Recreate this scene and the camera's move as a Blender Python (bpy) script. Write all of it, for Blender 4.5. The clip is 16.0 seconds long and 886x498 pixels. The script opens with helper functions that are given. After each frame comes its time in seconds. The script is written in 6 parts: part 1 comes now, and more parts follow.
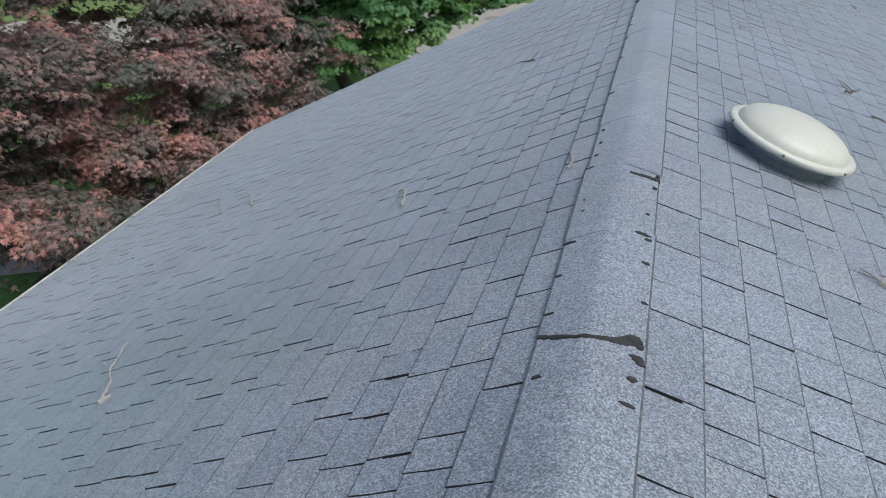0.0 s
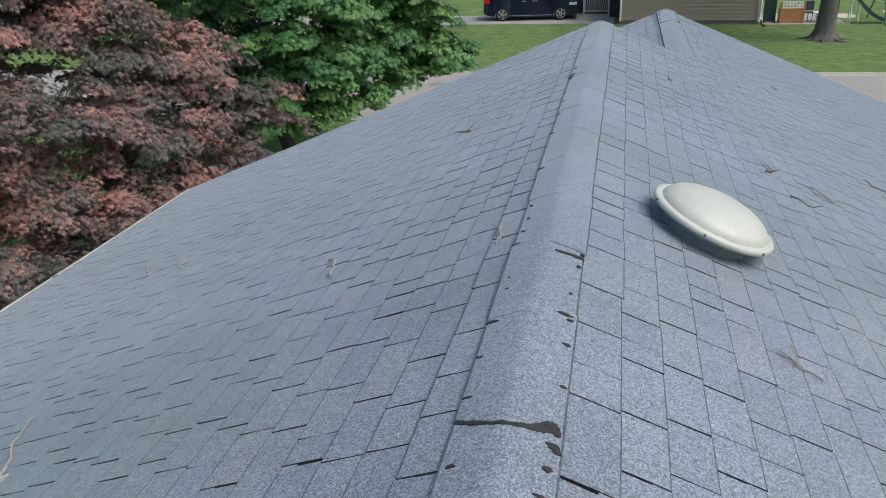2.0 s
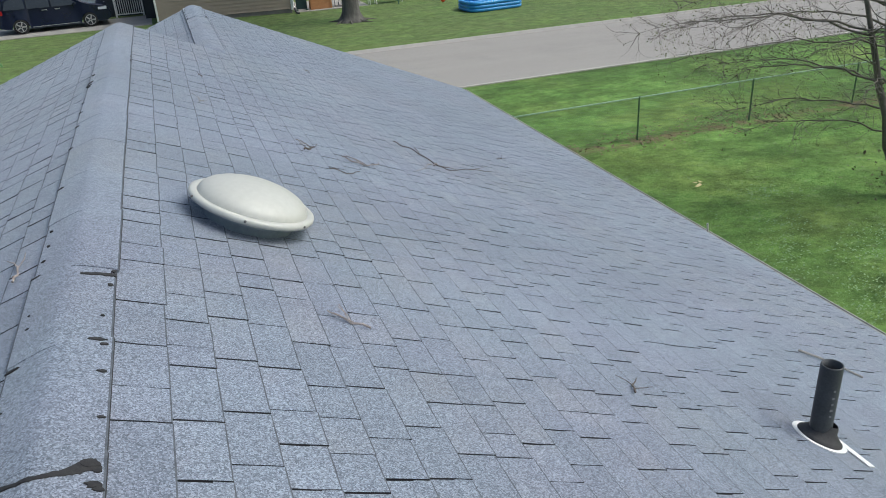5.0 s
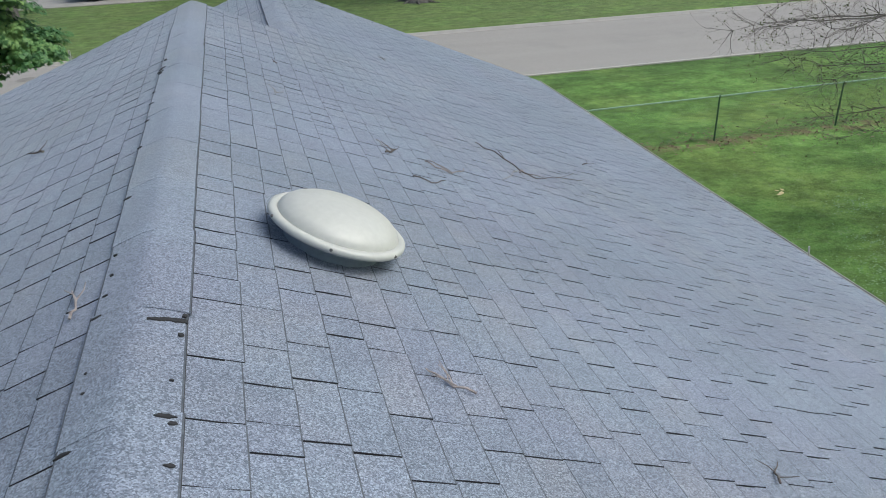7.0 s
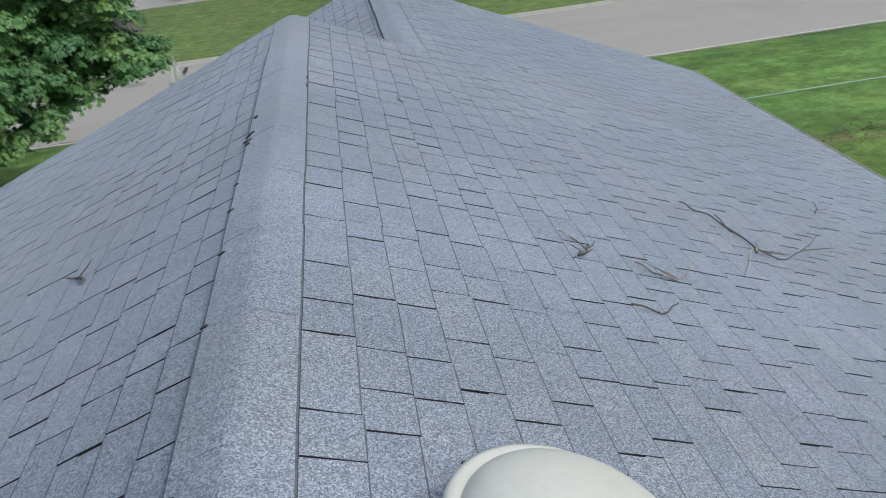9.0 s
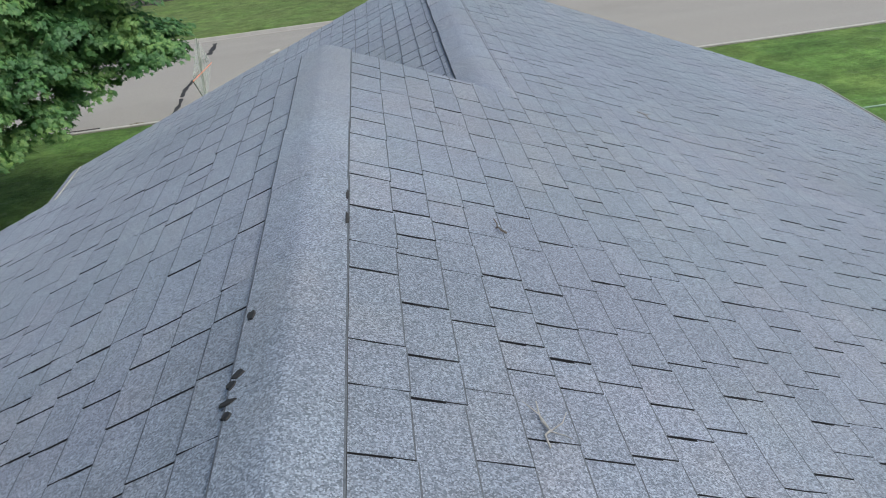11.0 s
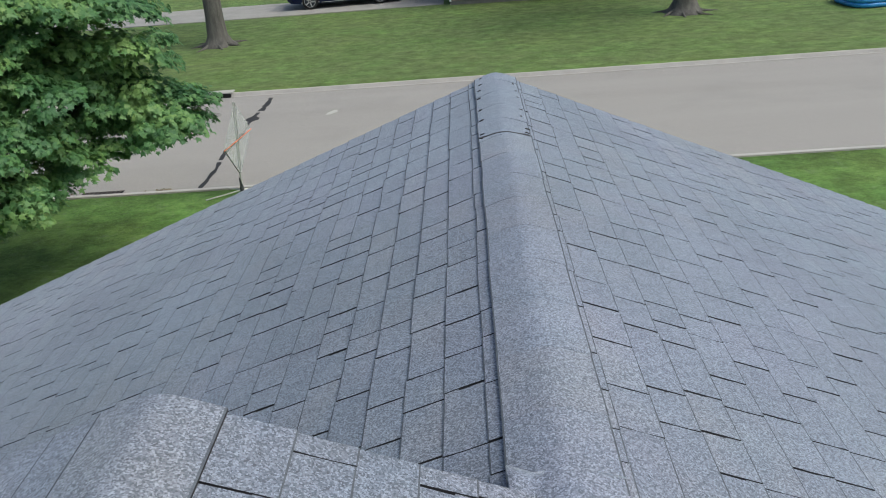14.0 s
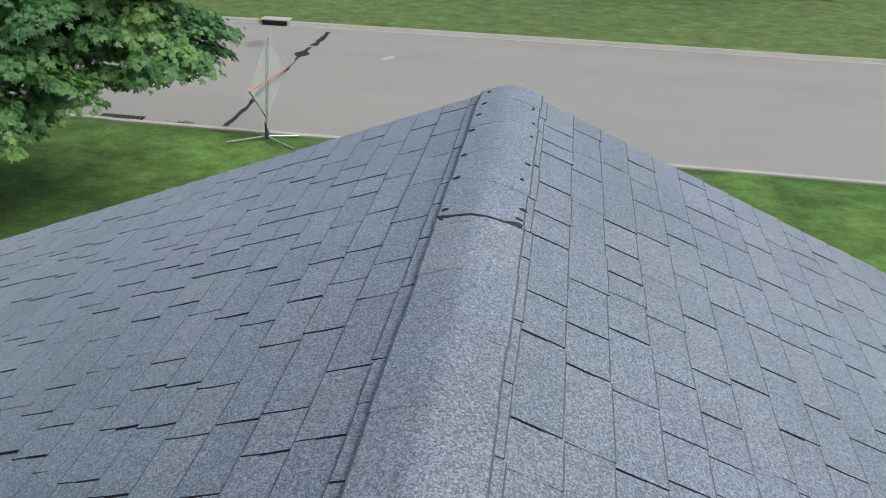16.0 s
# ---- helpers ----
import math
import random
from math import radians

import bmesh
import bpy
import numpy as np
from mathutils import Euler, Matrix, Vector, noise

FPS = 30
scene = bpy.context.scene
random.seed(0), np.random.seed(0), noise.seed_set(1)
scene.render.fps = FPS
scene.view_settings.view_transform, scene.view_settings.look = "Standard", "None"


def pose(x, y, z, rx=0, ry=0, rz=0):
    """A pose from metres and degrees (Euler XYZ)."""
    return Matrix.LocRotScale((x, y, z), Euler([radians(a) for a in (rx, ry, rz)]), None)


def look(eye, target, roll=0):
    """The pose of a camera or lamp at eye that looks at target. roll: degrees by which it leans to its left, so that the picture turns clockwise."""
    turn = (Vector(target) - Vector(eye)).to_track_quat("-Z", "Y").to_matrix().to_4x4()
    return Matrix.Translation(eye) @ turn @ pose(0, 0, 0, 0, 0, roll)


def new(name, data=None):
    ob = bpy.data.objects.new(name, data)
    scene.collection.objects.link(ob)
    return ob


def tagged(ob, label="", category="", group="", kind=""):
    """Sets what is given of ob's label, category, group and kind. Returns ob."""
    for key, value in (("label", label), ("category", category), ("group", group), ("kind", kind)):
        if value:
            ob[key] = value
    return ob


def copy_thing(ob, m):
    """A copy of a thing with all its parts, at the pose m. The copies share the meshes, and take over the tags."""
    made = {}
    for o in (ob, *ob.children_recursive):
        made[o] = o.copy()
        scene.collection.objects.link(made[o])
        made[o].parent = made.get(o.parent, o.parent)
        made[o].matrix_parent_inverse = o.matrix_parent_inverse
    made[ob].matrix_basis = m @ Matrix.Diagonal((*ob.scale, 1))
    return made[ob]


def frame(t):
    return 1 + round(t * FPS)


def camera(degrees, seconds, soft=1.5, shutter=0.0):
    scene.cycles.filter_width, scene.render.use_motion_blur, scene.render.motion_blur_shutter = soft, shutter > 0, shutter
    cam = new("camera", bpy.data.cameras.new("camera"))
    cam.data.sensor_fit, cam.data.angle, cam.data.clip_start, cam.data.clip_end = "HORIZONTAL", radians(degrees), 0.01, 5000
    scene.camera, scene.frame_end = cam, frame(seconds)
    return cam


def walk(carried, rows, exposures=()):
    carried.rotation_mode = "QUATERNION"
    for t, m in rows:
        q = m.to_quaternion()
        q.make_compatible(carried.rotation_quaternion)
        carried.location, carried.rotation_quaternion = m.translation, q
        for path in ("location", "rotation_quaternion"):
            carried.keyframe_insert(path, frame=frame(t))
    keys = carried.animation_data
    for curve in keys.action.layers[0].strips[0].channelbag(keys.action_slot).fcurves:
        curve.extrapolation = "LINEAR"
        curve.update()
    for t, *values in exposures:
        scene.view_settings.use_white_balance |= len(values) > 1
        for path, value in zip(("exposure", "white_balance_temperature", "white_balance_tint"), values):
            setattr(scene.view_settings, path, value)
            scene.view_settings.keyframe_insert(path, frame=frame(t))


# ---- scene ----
cam = camera(59.98, 16.0, soft=0.95)
PATH = [
    (0, (0.172, 0.017, 5.488), (-0.3892, 1.6931, 4.5527), -5.68),
    (0.5, (0.167, 0.020, 5.487), (-0.4036, 1.6982, 4.5608), -3.98),
    (1, (0.178, 0.030, 5.493), (-0.3889, 1.7112, 4.5710), -3.33),
    (1.5, (0.206, 0.061, 5.499), (-0.3182, 1.7788, 4.6181), -2.88),
    (2, (0.222, 0.083, 5.517), (-0.2040, 1.8636, 4.7128), -2.47),
    (2.5, (0.231, 0.079, 5.512), (-0.1253, 1.8784, 4.7156), -2.91),
    (3, (0.262, 0.081, 5.511), (0.0140, 1.8992, 4.7145), -2.89),
    (3.5, (0.319, 0.088, 5.499), (0.2722, 1.9194, 4.6973), -3.55),
    (4, (0.394, 0.091, 5.471), (0.7277, 1.8822, 4.6454), -2.89),
    (4.2, (0.438, 0.075, 5.475), (0.9014, 1.8295, 4.6346), -3.27),
    (6.3, (0.453, 0.209, 5.491), (1.0493, 1.9096, 4.6233), -3.45),
    (6.5, (0.427, 0.319, 5.485), (0.9591, 2.0419, 4.6194), -3.27),
    (7, (0.384, 0.631, 5.500), (0.8204, 2.3642, 4.6025), -1.85),
    (7.5, (0.358, 1.059, 5.477), (0.6952, 2.8025, 4.5572), -3.69),
    (8, (0.328, 1.479, 5.489), (0.5906, 3.2365, 4.5707), -3.72),
    (8.5, (0.355, 1.941, 5.498), (0.5760, 3.6953, 4.5634), -5.63),
    (8.7, (0.377, 2.136, 5.467), (0.5736, 3.8940, 4.5332), -6.33),
    (10.8, (0.335, 4.281, 5.436), (0.3777, 6.0110, 4.4340), -7.88),
    (11, (0.336, 4.467, 5.457), (0.4004, 6.1951, 4.4513), -7.21),
    (11.5, (0.417, 4.916, 5.419), (0.4976, 6.6927, 4.5045), -6.65),
    (12, (0.459, 5.381, 5.397), (0.5283, 7.1643, 4.4934), -5.55),
    (12.5, (0.484, 5.853, 5.392), (0.5171, 7.6410, 4.4963), -3.71),
    (13, (0.505, 6.359, 5.389), (0.4466, 8.1534, 4.5087), -3.98),
    (13.5, (0.558, 6.844, 5.352), (0.4915, 8.6244, 4.4424), -3.15),
    (14, (0.671, 7.345, 5.323), (0.5788, 9.1312, 4.4283), -4.68),
    (14.5, (0.747, 7.805, 5.274), (0.6620, 9.5698, 4.3370), -2.29),
    (15, (0.865, 8.244, 5.248), (0.7739, 9.9755, 4.2512), -2.51),
    (15.5, (0.928, 8.665, 5.196), (0.7713, 10.3904, 4.1959), 0.63),
    (16, (1.033, 9.129, 5.159), (0.7879, 10.8339, 4.1420), 1.53),
]
walk(cam, [(t, look(eye, target, roll)) for t, eye, target, roll in PATH],
     [(0.0, 0.22, 6050, 4), (2.0, 0.24, 6050, 4), (4.0, 0.27, 6050, 4), (6.5, 0.17, 5930, 4), (8.5, 0.18, 5930, 4), (11.0, 0.21, 6030, 4), (16.0, 0.23, 6050, 4)])

# ---- light ----
world = bpy.data.worlds.new("overcast_sky")
scene.world = world
world.use_nodes = True
sky = world.node_tree.nodes.new("ShaderNodeTexSky")
sky.sky_type, sky.sun_disc = "NISHITA", False
sky.sun_elevation, sky.sun_rotation = radians(52), radians(108)
sky.dust_density, sky.air_density, sky.ozone_density = 6.0, 1.0, 0.6
world.node_tree.links.new(sky.outputs[0], world.node_tree.nodes["Background"].inputs[0])
world.node_tree.nodes["Background"].inputs[1].default_value = 0.13
sun = new("sun", bpy.data.lights.new("sun", "SUN"))
sun.data.energy, sun.data.angle, sun.data.color = 1.35, radians(42), (1.0, 0.975, 0.94)
sun.matrix_world = look((0, 0, 0), (-0.545, 0.19, -0.817))

# ---- materials ----


class Nodes:
    """Short hand for one material's node tree."""

    def __init__(self, name, rough=0.8, metal=0.0, spec=0.3):
        self.mat = bpy.data.materials.new(name)
        self.mat.use_nodes = True
        self.tree = self.mat.node_tree
        self.bsdf = self.tree.nodes["Principled BSDF"]
        self.bsdf.inputs["Roughness"].default_value = rough
        self.bsdf.inputs["Metallic"].default_value = metal
        self.bsdf.inputs["Specular IOR Level"].default_value = spec
        self.pos = self.add("ShaderNodeNewGeometry").outputs["Position"]

    def add(self, kind):
        return self.tree.nodes.new(kind)

    def link(self, a, b):
        self.tree.links.new(a, b)

    def noise(self, scale, detail=3.0, stretch=None, rough=0.55):
        n = self.add("ShaderNodeTexNoise")
        n.inputs["Scale"].default_value, n.inputs["Detail"].default_value = scale, detail
        n.inputs["Roughness"].default_value = rough
        src = self.pos
        if stretch:
            m = self.add("ShaderNodeMapping")
            m.inputs["Scale"].default_value = stretch
            self.link(src, m.inputs["Vector"])
            src = m.outputs[0]
        self.link(src, n.inputs["Vector"])
        return n.outputs["Fac"]

    def cells(self, scale):
        n = self.add("ShaderNodeTexVoronoi")
        n.inputs["Scale"].default_value = scale
        self.link(self.pos, n.inputs["Vector"])
        sep = self.add("ShaderNodeSeparateColor")
        self.link(n.outputs["Color"], sep.inputs[0])
        return sep.outputs[0]

    def ramp(self, fac, stops):
        r = self.add("ShaderNodeValToRGB")
        while len(r.color_ramp.elements) < len(stops):
            r.color_ramp.elements.new(0.5)
        for el, (p, c) in zip(r.color_ramp.elements, stops):
            el.position, el.color = p, (*c, 1) if len(c) == 3 else c
        self.link(fac, r.inputs[0])
        return r.outputs["Color"]

    def value(self, fac, lo, hi, a=0.0, b=1.0):
        m = self.add("ShaderNodeMapRange")
        for i, v in enumerate((lo, hi, a, b), 1):
            m.inputs[i].default_value = v
        self.link(fac, m.inputs[0])
        return m.outputs[0]

    def mix(self, fac, a, b, mode="MIX"):
        m = self.add("ShaderNodeMix")
        m.data_type, m.blend_type = "RGBA", mode
        for sock, v in ((m.inputs[0], fac), (m.inputs[6], a), (m.inputs[7], b)):
            if isinstance(v, (int, float)):
                sock.default_value = v
            elif isinstance(v, tuple):
                sock.default_value = (*v, 1)
            else:
                self.link(v, sock)
        return m.outputs[2]

    def maths(self, op, a, b=None):
        m = self.add("ShaderNodeMath")
        m.operation = op
        for sock, v in ((m.inputs[0], a), (m.inputs[1], b)):
            if v is None:
                continue
            if isinstance(v, (int, float)):
                sock.default_value = v
            else:
                self.link(v, sock)
        return m.outputs[0]

    def own_random(self):
        """A random number for each piece, whether an object or a loose island of a joined mesh."""
        geo, info = self.add("ShaderNodeNewGeometry"), self.add("ShaderNodeObjectInfo")
        return self.maths("FRACT", self.maths("ADD", geo.outputs["Random Per Island"], self.maths("MULTIPLY", info.outputs["Random"], 7.31)))

    def bump(self, fac, strength=0.3, distance=0.002):
        b = self.add("ShaderNodeBump")
        b.inputs["Strength"].default_value, b.inputs["Distance"].default_value = strength, distance
        self.link(fac, b.inputs["Height"])
        self.link(b.outputs[0], self.bsdf.inputs["Normal"])

    def done(self, colour):
        if isinstance(colour, tuple):
            self.bsdf.inputs["Base Color"].default_value = (*colour, 1)
        else:
            self.link(colour, self.bsdf.inputs["Base Color"])
        return self.mat


def two_tone(name, a, b, scale=6.0, fine=80.0, rough=0.7, metal=0.0, bump=0.15, spec=0.3, stretch=None):
    """A surface of two near colours, mottled at two scales."""
    n = Nodes(name, rough, metal, spec)
    fac = n.maths("ADD", n.maths("MULTIPLY", n.noise(scale, 4, stretch), 0.6), n.maths("MULTIPLY", n.noise(fine, 2, stretch), 0.4))
    n.bump(n.noise(fine, 3, stretch), bump, 0.003)
    return n.done(n.ramp(fac, [(0.32, a), (0.68, b)]))


def shingle_material(name, dark, light, spread=0.07):
    """Mineral-surfaced asphalt: speckled granules, a tone for each tab, broad weathering stains, two tinted ellipses at
    fixed places.
    """
    n = Nodes(name, 0.66, 0.0, 0.5)
    n.bsdf.inputs["Sheen Weight"].default_value, n.bsdf.inputs["Sheen Roughness"].default_value = 0.42, 0.35
    n.bsdf.inputs["Sheen Tint"].default_value = (0.84, 0.92, 1.0, 1.0)
    grain = n.maths("ADD", n.maths("MULTIPLY", n.cells(260.0), 0.55), n.maths("MULTIPLY", n.noise(130.0, 3.0, None, 0.7), 0.45))
    base = n.ramp(grain, [(0.10, tuple(c * 0.42 for c in dark)), (0.38, dark), (0.62, light), (0.88, tuple(min(c * 1.75, 0.8) for c in light))])
    tone = n.value(n.own_random(), 0.0, 1.0, 1.0 - spread, 1.0 + spread * 0.7)
    stain = n.value(n.noise(0.9, 4.0), 0.3, 0.7, 0.86, 1.1)
    streak = n.value(n.noise(2.2, 3.0, (0.7, 3.0, 0.7)), 0.3, 0.7, 0.94, 1.05)
    scale = n.maths("MULTIPLY", n.maths("MULTIPLY", tone, stain), streak)
    grey = n.add("ShaderNodeCombineColor")
    for i in range(3):
        n.link(scale, grey.inputs[i])
    col = n.mix(1.0, base, grey.outputs[0], "MULTIPLY")
    patch = n.maths("ADD", n.maths("MULTIPLY", n.noise(0.55, 3.0), 0.5), n.maths("MULTIPLY", n.own_random(), 0.14))
    patch = n.maths("ADD", patch, n.maths("MULTIPLY", n.noise(6.0, 3.0), 0.36))
    warm = n.value(patch, 0.49, 0.70, 0.0, 0.6)
    col = n.mix(warm, col, n.mix(1.0, col, (1.13, 1.0, 0.87), "MULTIPLY"))
    cool = n.value(patch, 0.34, 0.50, 0.12, 0.0)
    col = n.mix(cool, col, n.mix(1.0, col, (0.93, 1.0, 1.07), "MULTIPLY"))
    violet = n.value(n.noise(1.3, 3.0), 0.42, 0.68, 0.0, 0.5)
    col = n.mix(violet, col, n.mix(1.0, col, (1.07, 0.97, 1.05), "MULTIPLY"))
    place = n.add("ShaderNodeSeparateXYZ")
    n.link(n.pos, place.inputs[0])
    # fixed ellipses: greenish on the long left slope, darker grey on the lower slope
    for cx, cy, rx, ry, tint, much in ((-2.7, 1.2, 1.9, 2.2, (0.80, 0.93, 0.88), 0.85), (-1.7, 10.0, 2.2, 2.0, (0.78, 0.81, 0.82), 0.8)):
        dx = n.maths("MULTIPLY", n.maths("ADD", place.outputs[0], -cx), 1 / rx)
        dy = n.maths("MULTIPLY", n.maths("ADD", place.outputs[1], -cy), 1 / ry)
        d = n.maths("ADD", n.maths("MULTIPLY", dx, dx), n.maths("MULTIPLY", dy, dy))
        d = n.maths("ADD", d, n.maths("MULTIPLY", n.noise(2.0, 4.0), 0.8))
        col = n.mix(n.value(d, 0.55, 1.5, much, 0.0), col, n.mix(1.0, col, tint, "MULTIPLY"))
    n.bump(grain, 0.55, 0.0022)
    return n.done(col)


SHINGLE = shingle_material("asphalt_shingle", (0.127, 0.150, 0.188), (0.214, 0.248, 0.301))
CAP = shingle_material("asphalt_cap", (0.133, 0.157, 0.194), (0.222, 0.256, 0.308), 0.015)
# darker strip colour: the shadow line at shingle and cap edges, painted on
EDGE = two_tone("shadow_line_edge", (0.06, 0.067, 0.08), (0.13, 0.145, 0.165), 40, 300, 0.9)
BITUMEN = two_tone("bitumen_underlay", (0.018, 0.018, 0.021), (0.042, 0.042, 0.046), 20, 200, 0.8)
TAR = two_tone("roofing_tar", (0.016, 0.016, 0.018), (0.04, 0.039, 0.038), 60, 300, 0.65)
DRIP = two_tone("weathered_metal_trim", (0.30, 0.30, 0.26), (0.48, 0.48, 0.43), 5, 60, 0.6, 0.1)
VENT_PAINT = two_tone("aged_cream_paint", (0.42, 0.425, 0.39), (0.49, 0.495, 0.455), 3, 40, 0.38, 0.0, 0.03, 0.45)
GALVANISED = two_tone("dull_galvanised_steel", (0.26, 0.30, 0.33), (0.38, 0.42, 0.45), 8, 60, 0.5, 0.3)
STEEL_DARK = two_tone("dark_screw_steel", (0.08, 0.08, 0.08), (0.2, 0.19, 0.18), 100, 300, 0.4, 0.7)
PIPE_BLACK = two_tone("black_plastic_pipe", (0.025, 0.028, 0.03), (0.06, 0.066, 0.07), 12, 120, 0.45, 0, 0.1, 0.4)
RUBBER = two_tone("black_rubber", (0.02, 0.02, 0.022), (0.05, 0.05, 0.052), 12, 150, 0.7)
FLASHING = two_tone("white_plastic_flashing", (0.66, 0.67, 0.66), (0.8, 0.8, 0.79), 9, 80, 0.5)
CHALK = two_tone("faded_print", (0.11, 0.115, 0.12), (0.24, 0.24, 0.245), 50, 300, 0.8)
TWIG = two_tone("dry_twig_bark", (0.23, 0.22, 0.20), (0.43, 0.415, 0.39), 30, 200, 0.85)
TWIG_DARK = two_tone("dark_twig_bark", (0.07, 0.058, 0.052), (0.17, 0.145, 0.125), 30, 200, 0.9)
PALE_BARK = two_tone("smooth_grey_bark", (0.080, 0.070, 0.063), (0.185, 0.165, 0.150), 4, 40, 0.9)
TWIG_BROWN = two_tone("greyish_twig_bark", (0.14, 0.115, 0.105), (0.44, 0.39, 0.365), 30, 200, 0.88)
BARK = two_tone("grey_brown_bark", (0.058, 0.056, 0.052), (0.150, 0.143, 0.130), 3, 28, 0.95, 0, 0.9, 0.2, (3.0, 3.0, 0.5))
CONCRETE = two_tone("kerb_concrete", (0.33, 0.318, 0.292), (0.45, 0.435, 0.40), 2.0, 40, 0.9)
DRIVE = two_tone("driveway_concrete", (0.25, 0.24, 0.22), (0.34, 0.33, 0.305), 1.2, 30, 0.9)
FOUNDATION = two_tone("foundation_block", (0.16, 0.15, 0.14), (0.24, 0.23, 0.21), 4, 50, 0.9)
SIDING = two_tone("tan_vinyl_siding", (0.30, 0.25, 0.20), (0.37, 0.31, 0.25), 1.5, 30, 0.6, 0, 0.05)
WHITE = two_tone("white_trim_paint", (0.70, 0.70, 0.68), (0.8, 0.8, 0.78), 4, 60, 0.5)
CHARCOAL = two_tone("charcoal_paint", (0.022, 0.027, 0.036), (0.04, 0.046, 0.058), 4, 60, 0.5)
IRON_GREEN = two_tone("green_vinyl_coated_wire", (0.05, 0.11, 0.06), (0.09, 0.16, 0.09), 9, 80, 0.5)
RAIL_GREEN = two_tone("pale_green_rail", (0.17, 0.28, 0.19), (0.26, 0.38, 0.27), 5, 60, 0.45)
VAN_PAINT = two_tone("dark_blue_car_paint", (0.008, 0.012, 0.032), (0.012, 0.017, 0.042), 2, 20, 0.16, 0.25, 0.0, 0.6)
GLASS_DARK = two_tone("tinted_car_glass", (0.012, 0.015, 0.018), (0.02, 0.024, 0.028), 2, 20, 0.05, 0.0, 0.0, 0.8)
TYRE = two_tone("tyre_rubber", (0.012, 0.012, 0.013), (0.03, 0.03, 0.03), 20, 100, 0.8)
ALLOY = two_tone("wheel_alloy", (0.42, 0.42, 0.43), (0.56, 0.56, 0.57), 10, 80, 0.35, 0.7)
LAMP_RED = two_tone("tail_lamp_red", (0.32, 0.012, 0.015), (0.5, 0.02, 0.022), 10, 50, 0.2)
LAMP_CLEAR = two_tone("head_lamp_lens", (0.5, 0.52, 0.55), (0.7, 0.72, 0.75), 10, 50, 0.15)
POOL_BLUE = two_tone("blue_pool_vinyl", (0.03, 0.21, 0.52), (0.06, 0.32, 0.66), 3, 20, 0.3, 0, 0.05, 0.5)
POOL_IN = two_tone("pale_blue_pool_liner", (0.10, 0.36, 0.62), (0.2, 0.48, 0.72), 3, 20, 0.3)
PLAY_GREEN = two_tone("dark_green_play_metal", (0.02, 0.07, 0.045), (0.035, 0.10, 0.065), 8, 60, 0.4)
PLAY_WHITE = two_tone("cream_play_rope", (0.5, 0.52, 0.36), (0.65, 0.66, 0.5), 8, 60, 0.8)
TEAL_DARK = two_tone("dark_teal_panel", (0.018, 0.042, 0.044), (0.03, 0.06, 0.062), 8, 60, 0.5)
SEAT_BLACK = two_tone("black_swing_plastic", (0.015, 0.02, 0.02), (0.035, 0.04, 0.04), 8, 60, 0.4)
BALL_RED = two_tone("red_orange_ball", (0.55, 0.07, 0.03), (0.7, 0.12, 0.05), 8, 60, 0.4)
BRICK_TAN = two_tone("orange_tan_box_wood", (0.36, 0.17, 0.075), (0.47, 0.24, 0.11), 6, 50, 0.8)
WEED_LEAF = two_tone("pale_clover_leaf", (0.13, 0.23, 0.09), (0.24, 0.36, 0.17), 6, 60, 0.7)
# near-black ground colour that holds the shade under the red maple
CROWN_SHADE = two_tone("dark_crown_shade", (0.018, 0.014, 0.011), (0.055, 0.042, 0.032), 9, 60, 0.95, 0, 0.9)
SAND = two_tone("pale_play_sand", (0.42, 0.37, 0.28), (0.52, 0.47, 0.37), 5, 60, 0.95)


def mesh_fabric():
    n = Nodes("grey_mesh_sign_back", 0.7)
    col = n.ramp(n.noise(8.0, 3.0), [(0.3, (0.42, 0.45, 0.44)), (0.7, (0.52, 0.55, 0.54))])
    clear, out = n.add("ShaderNodeBsdfTransparent"), n.add("ShaderNodeMixShader")
    out.inputs[0].default_value = 0.33
    n.link(clear.outputs[0], out.inputs[1])
    n.link(n.bsdf.outputs[0], out.inputs[2])
    n.link(out.outputs[0], n.tree.nodes["Material Output"].inputs[0])
    return n.done(col)


SIGN_BACK = mesh_fabric()
SIGN_ORANGE = two_tone("faded_orange_rib", (0.62, 0.16, 0.07), (0.75, 0.24, 0.11), 10, 80, 0.5)
ALUMINIUM = two_tone("dull_aluminium", (0.42, 0.42, 0.39), (0.58, 0.58, 0.55), 10, 80, 0.4, 0.6)
HOLE_DARK = two_tone("dark_drain_opening", (0.008, 0.008, 0.008), (0.02, 0.02, 0.02), 10, 80, 0.9)
IRON = two_tone("rusty_cast_iron", (0.05, 0.04, 0.035), (0.13, 0.11, 0.095), 15, 100, 0.8, 0.3)
LITTER = two_tone("dead_leaf_litter", (0.12, 0.095, 0.06), (0.27, 0.23, 0.15), 30, 100, 0.95)
BACK_HOUSE = two_tone("house_wall_siding", (0.5, 0.49, 0.46), (0.6, 0.59, 0.55), 2, 30, 0.7)


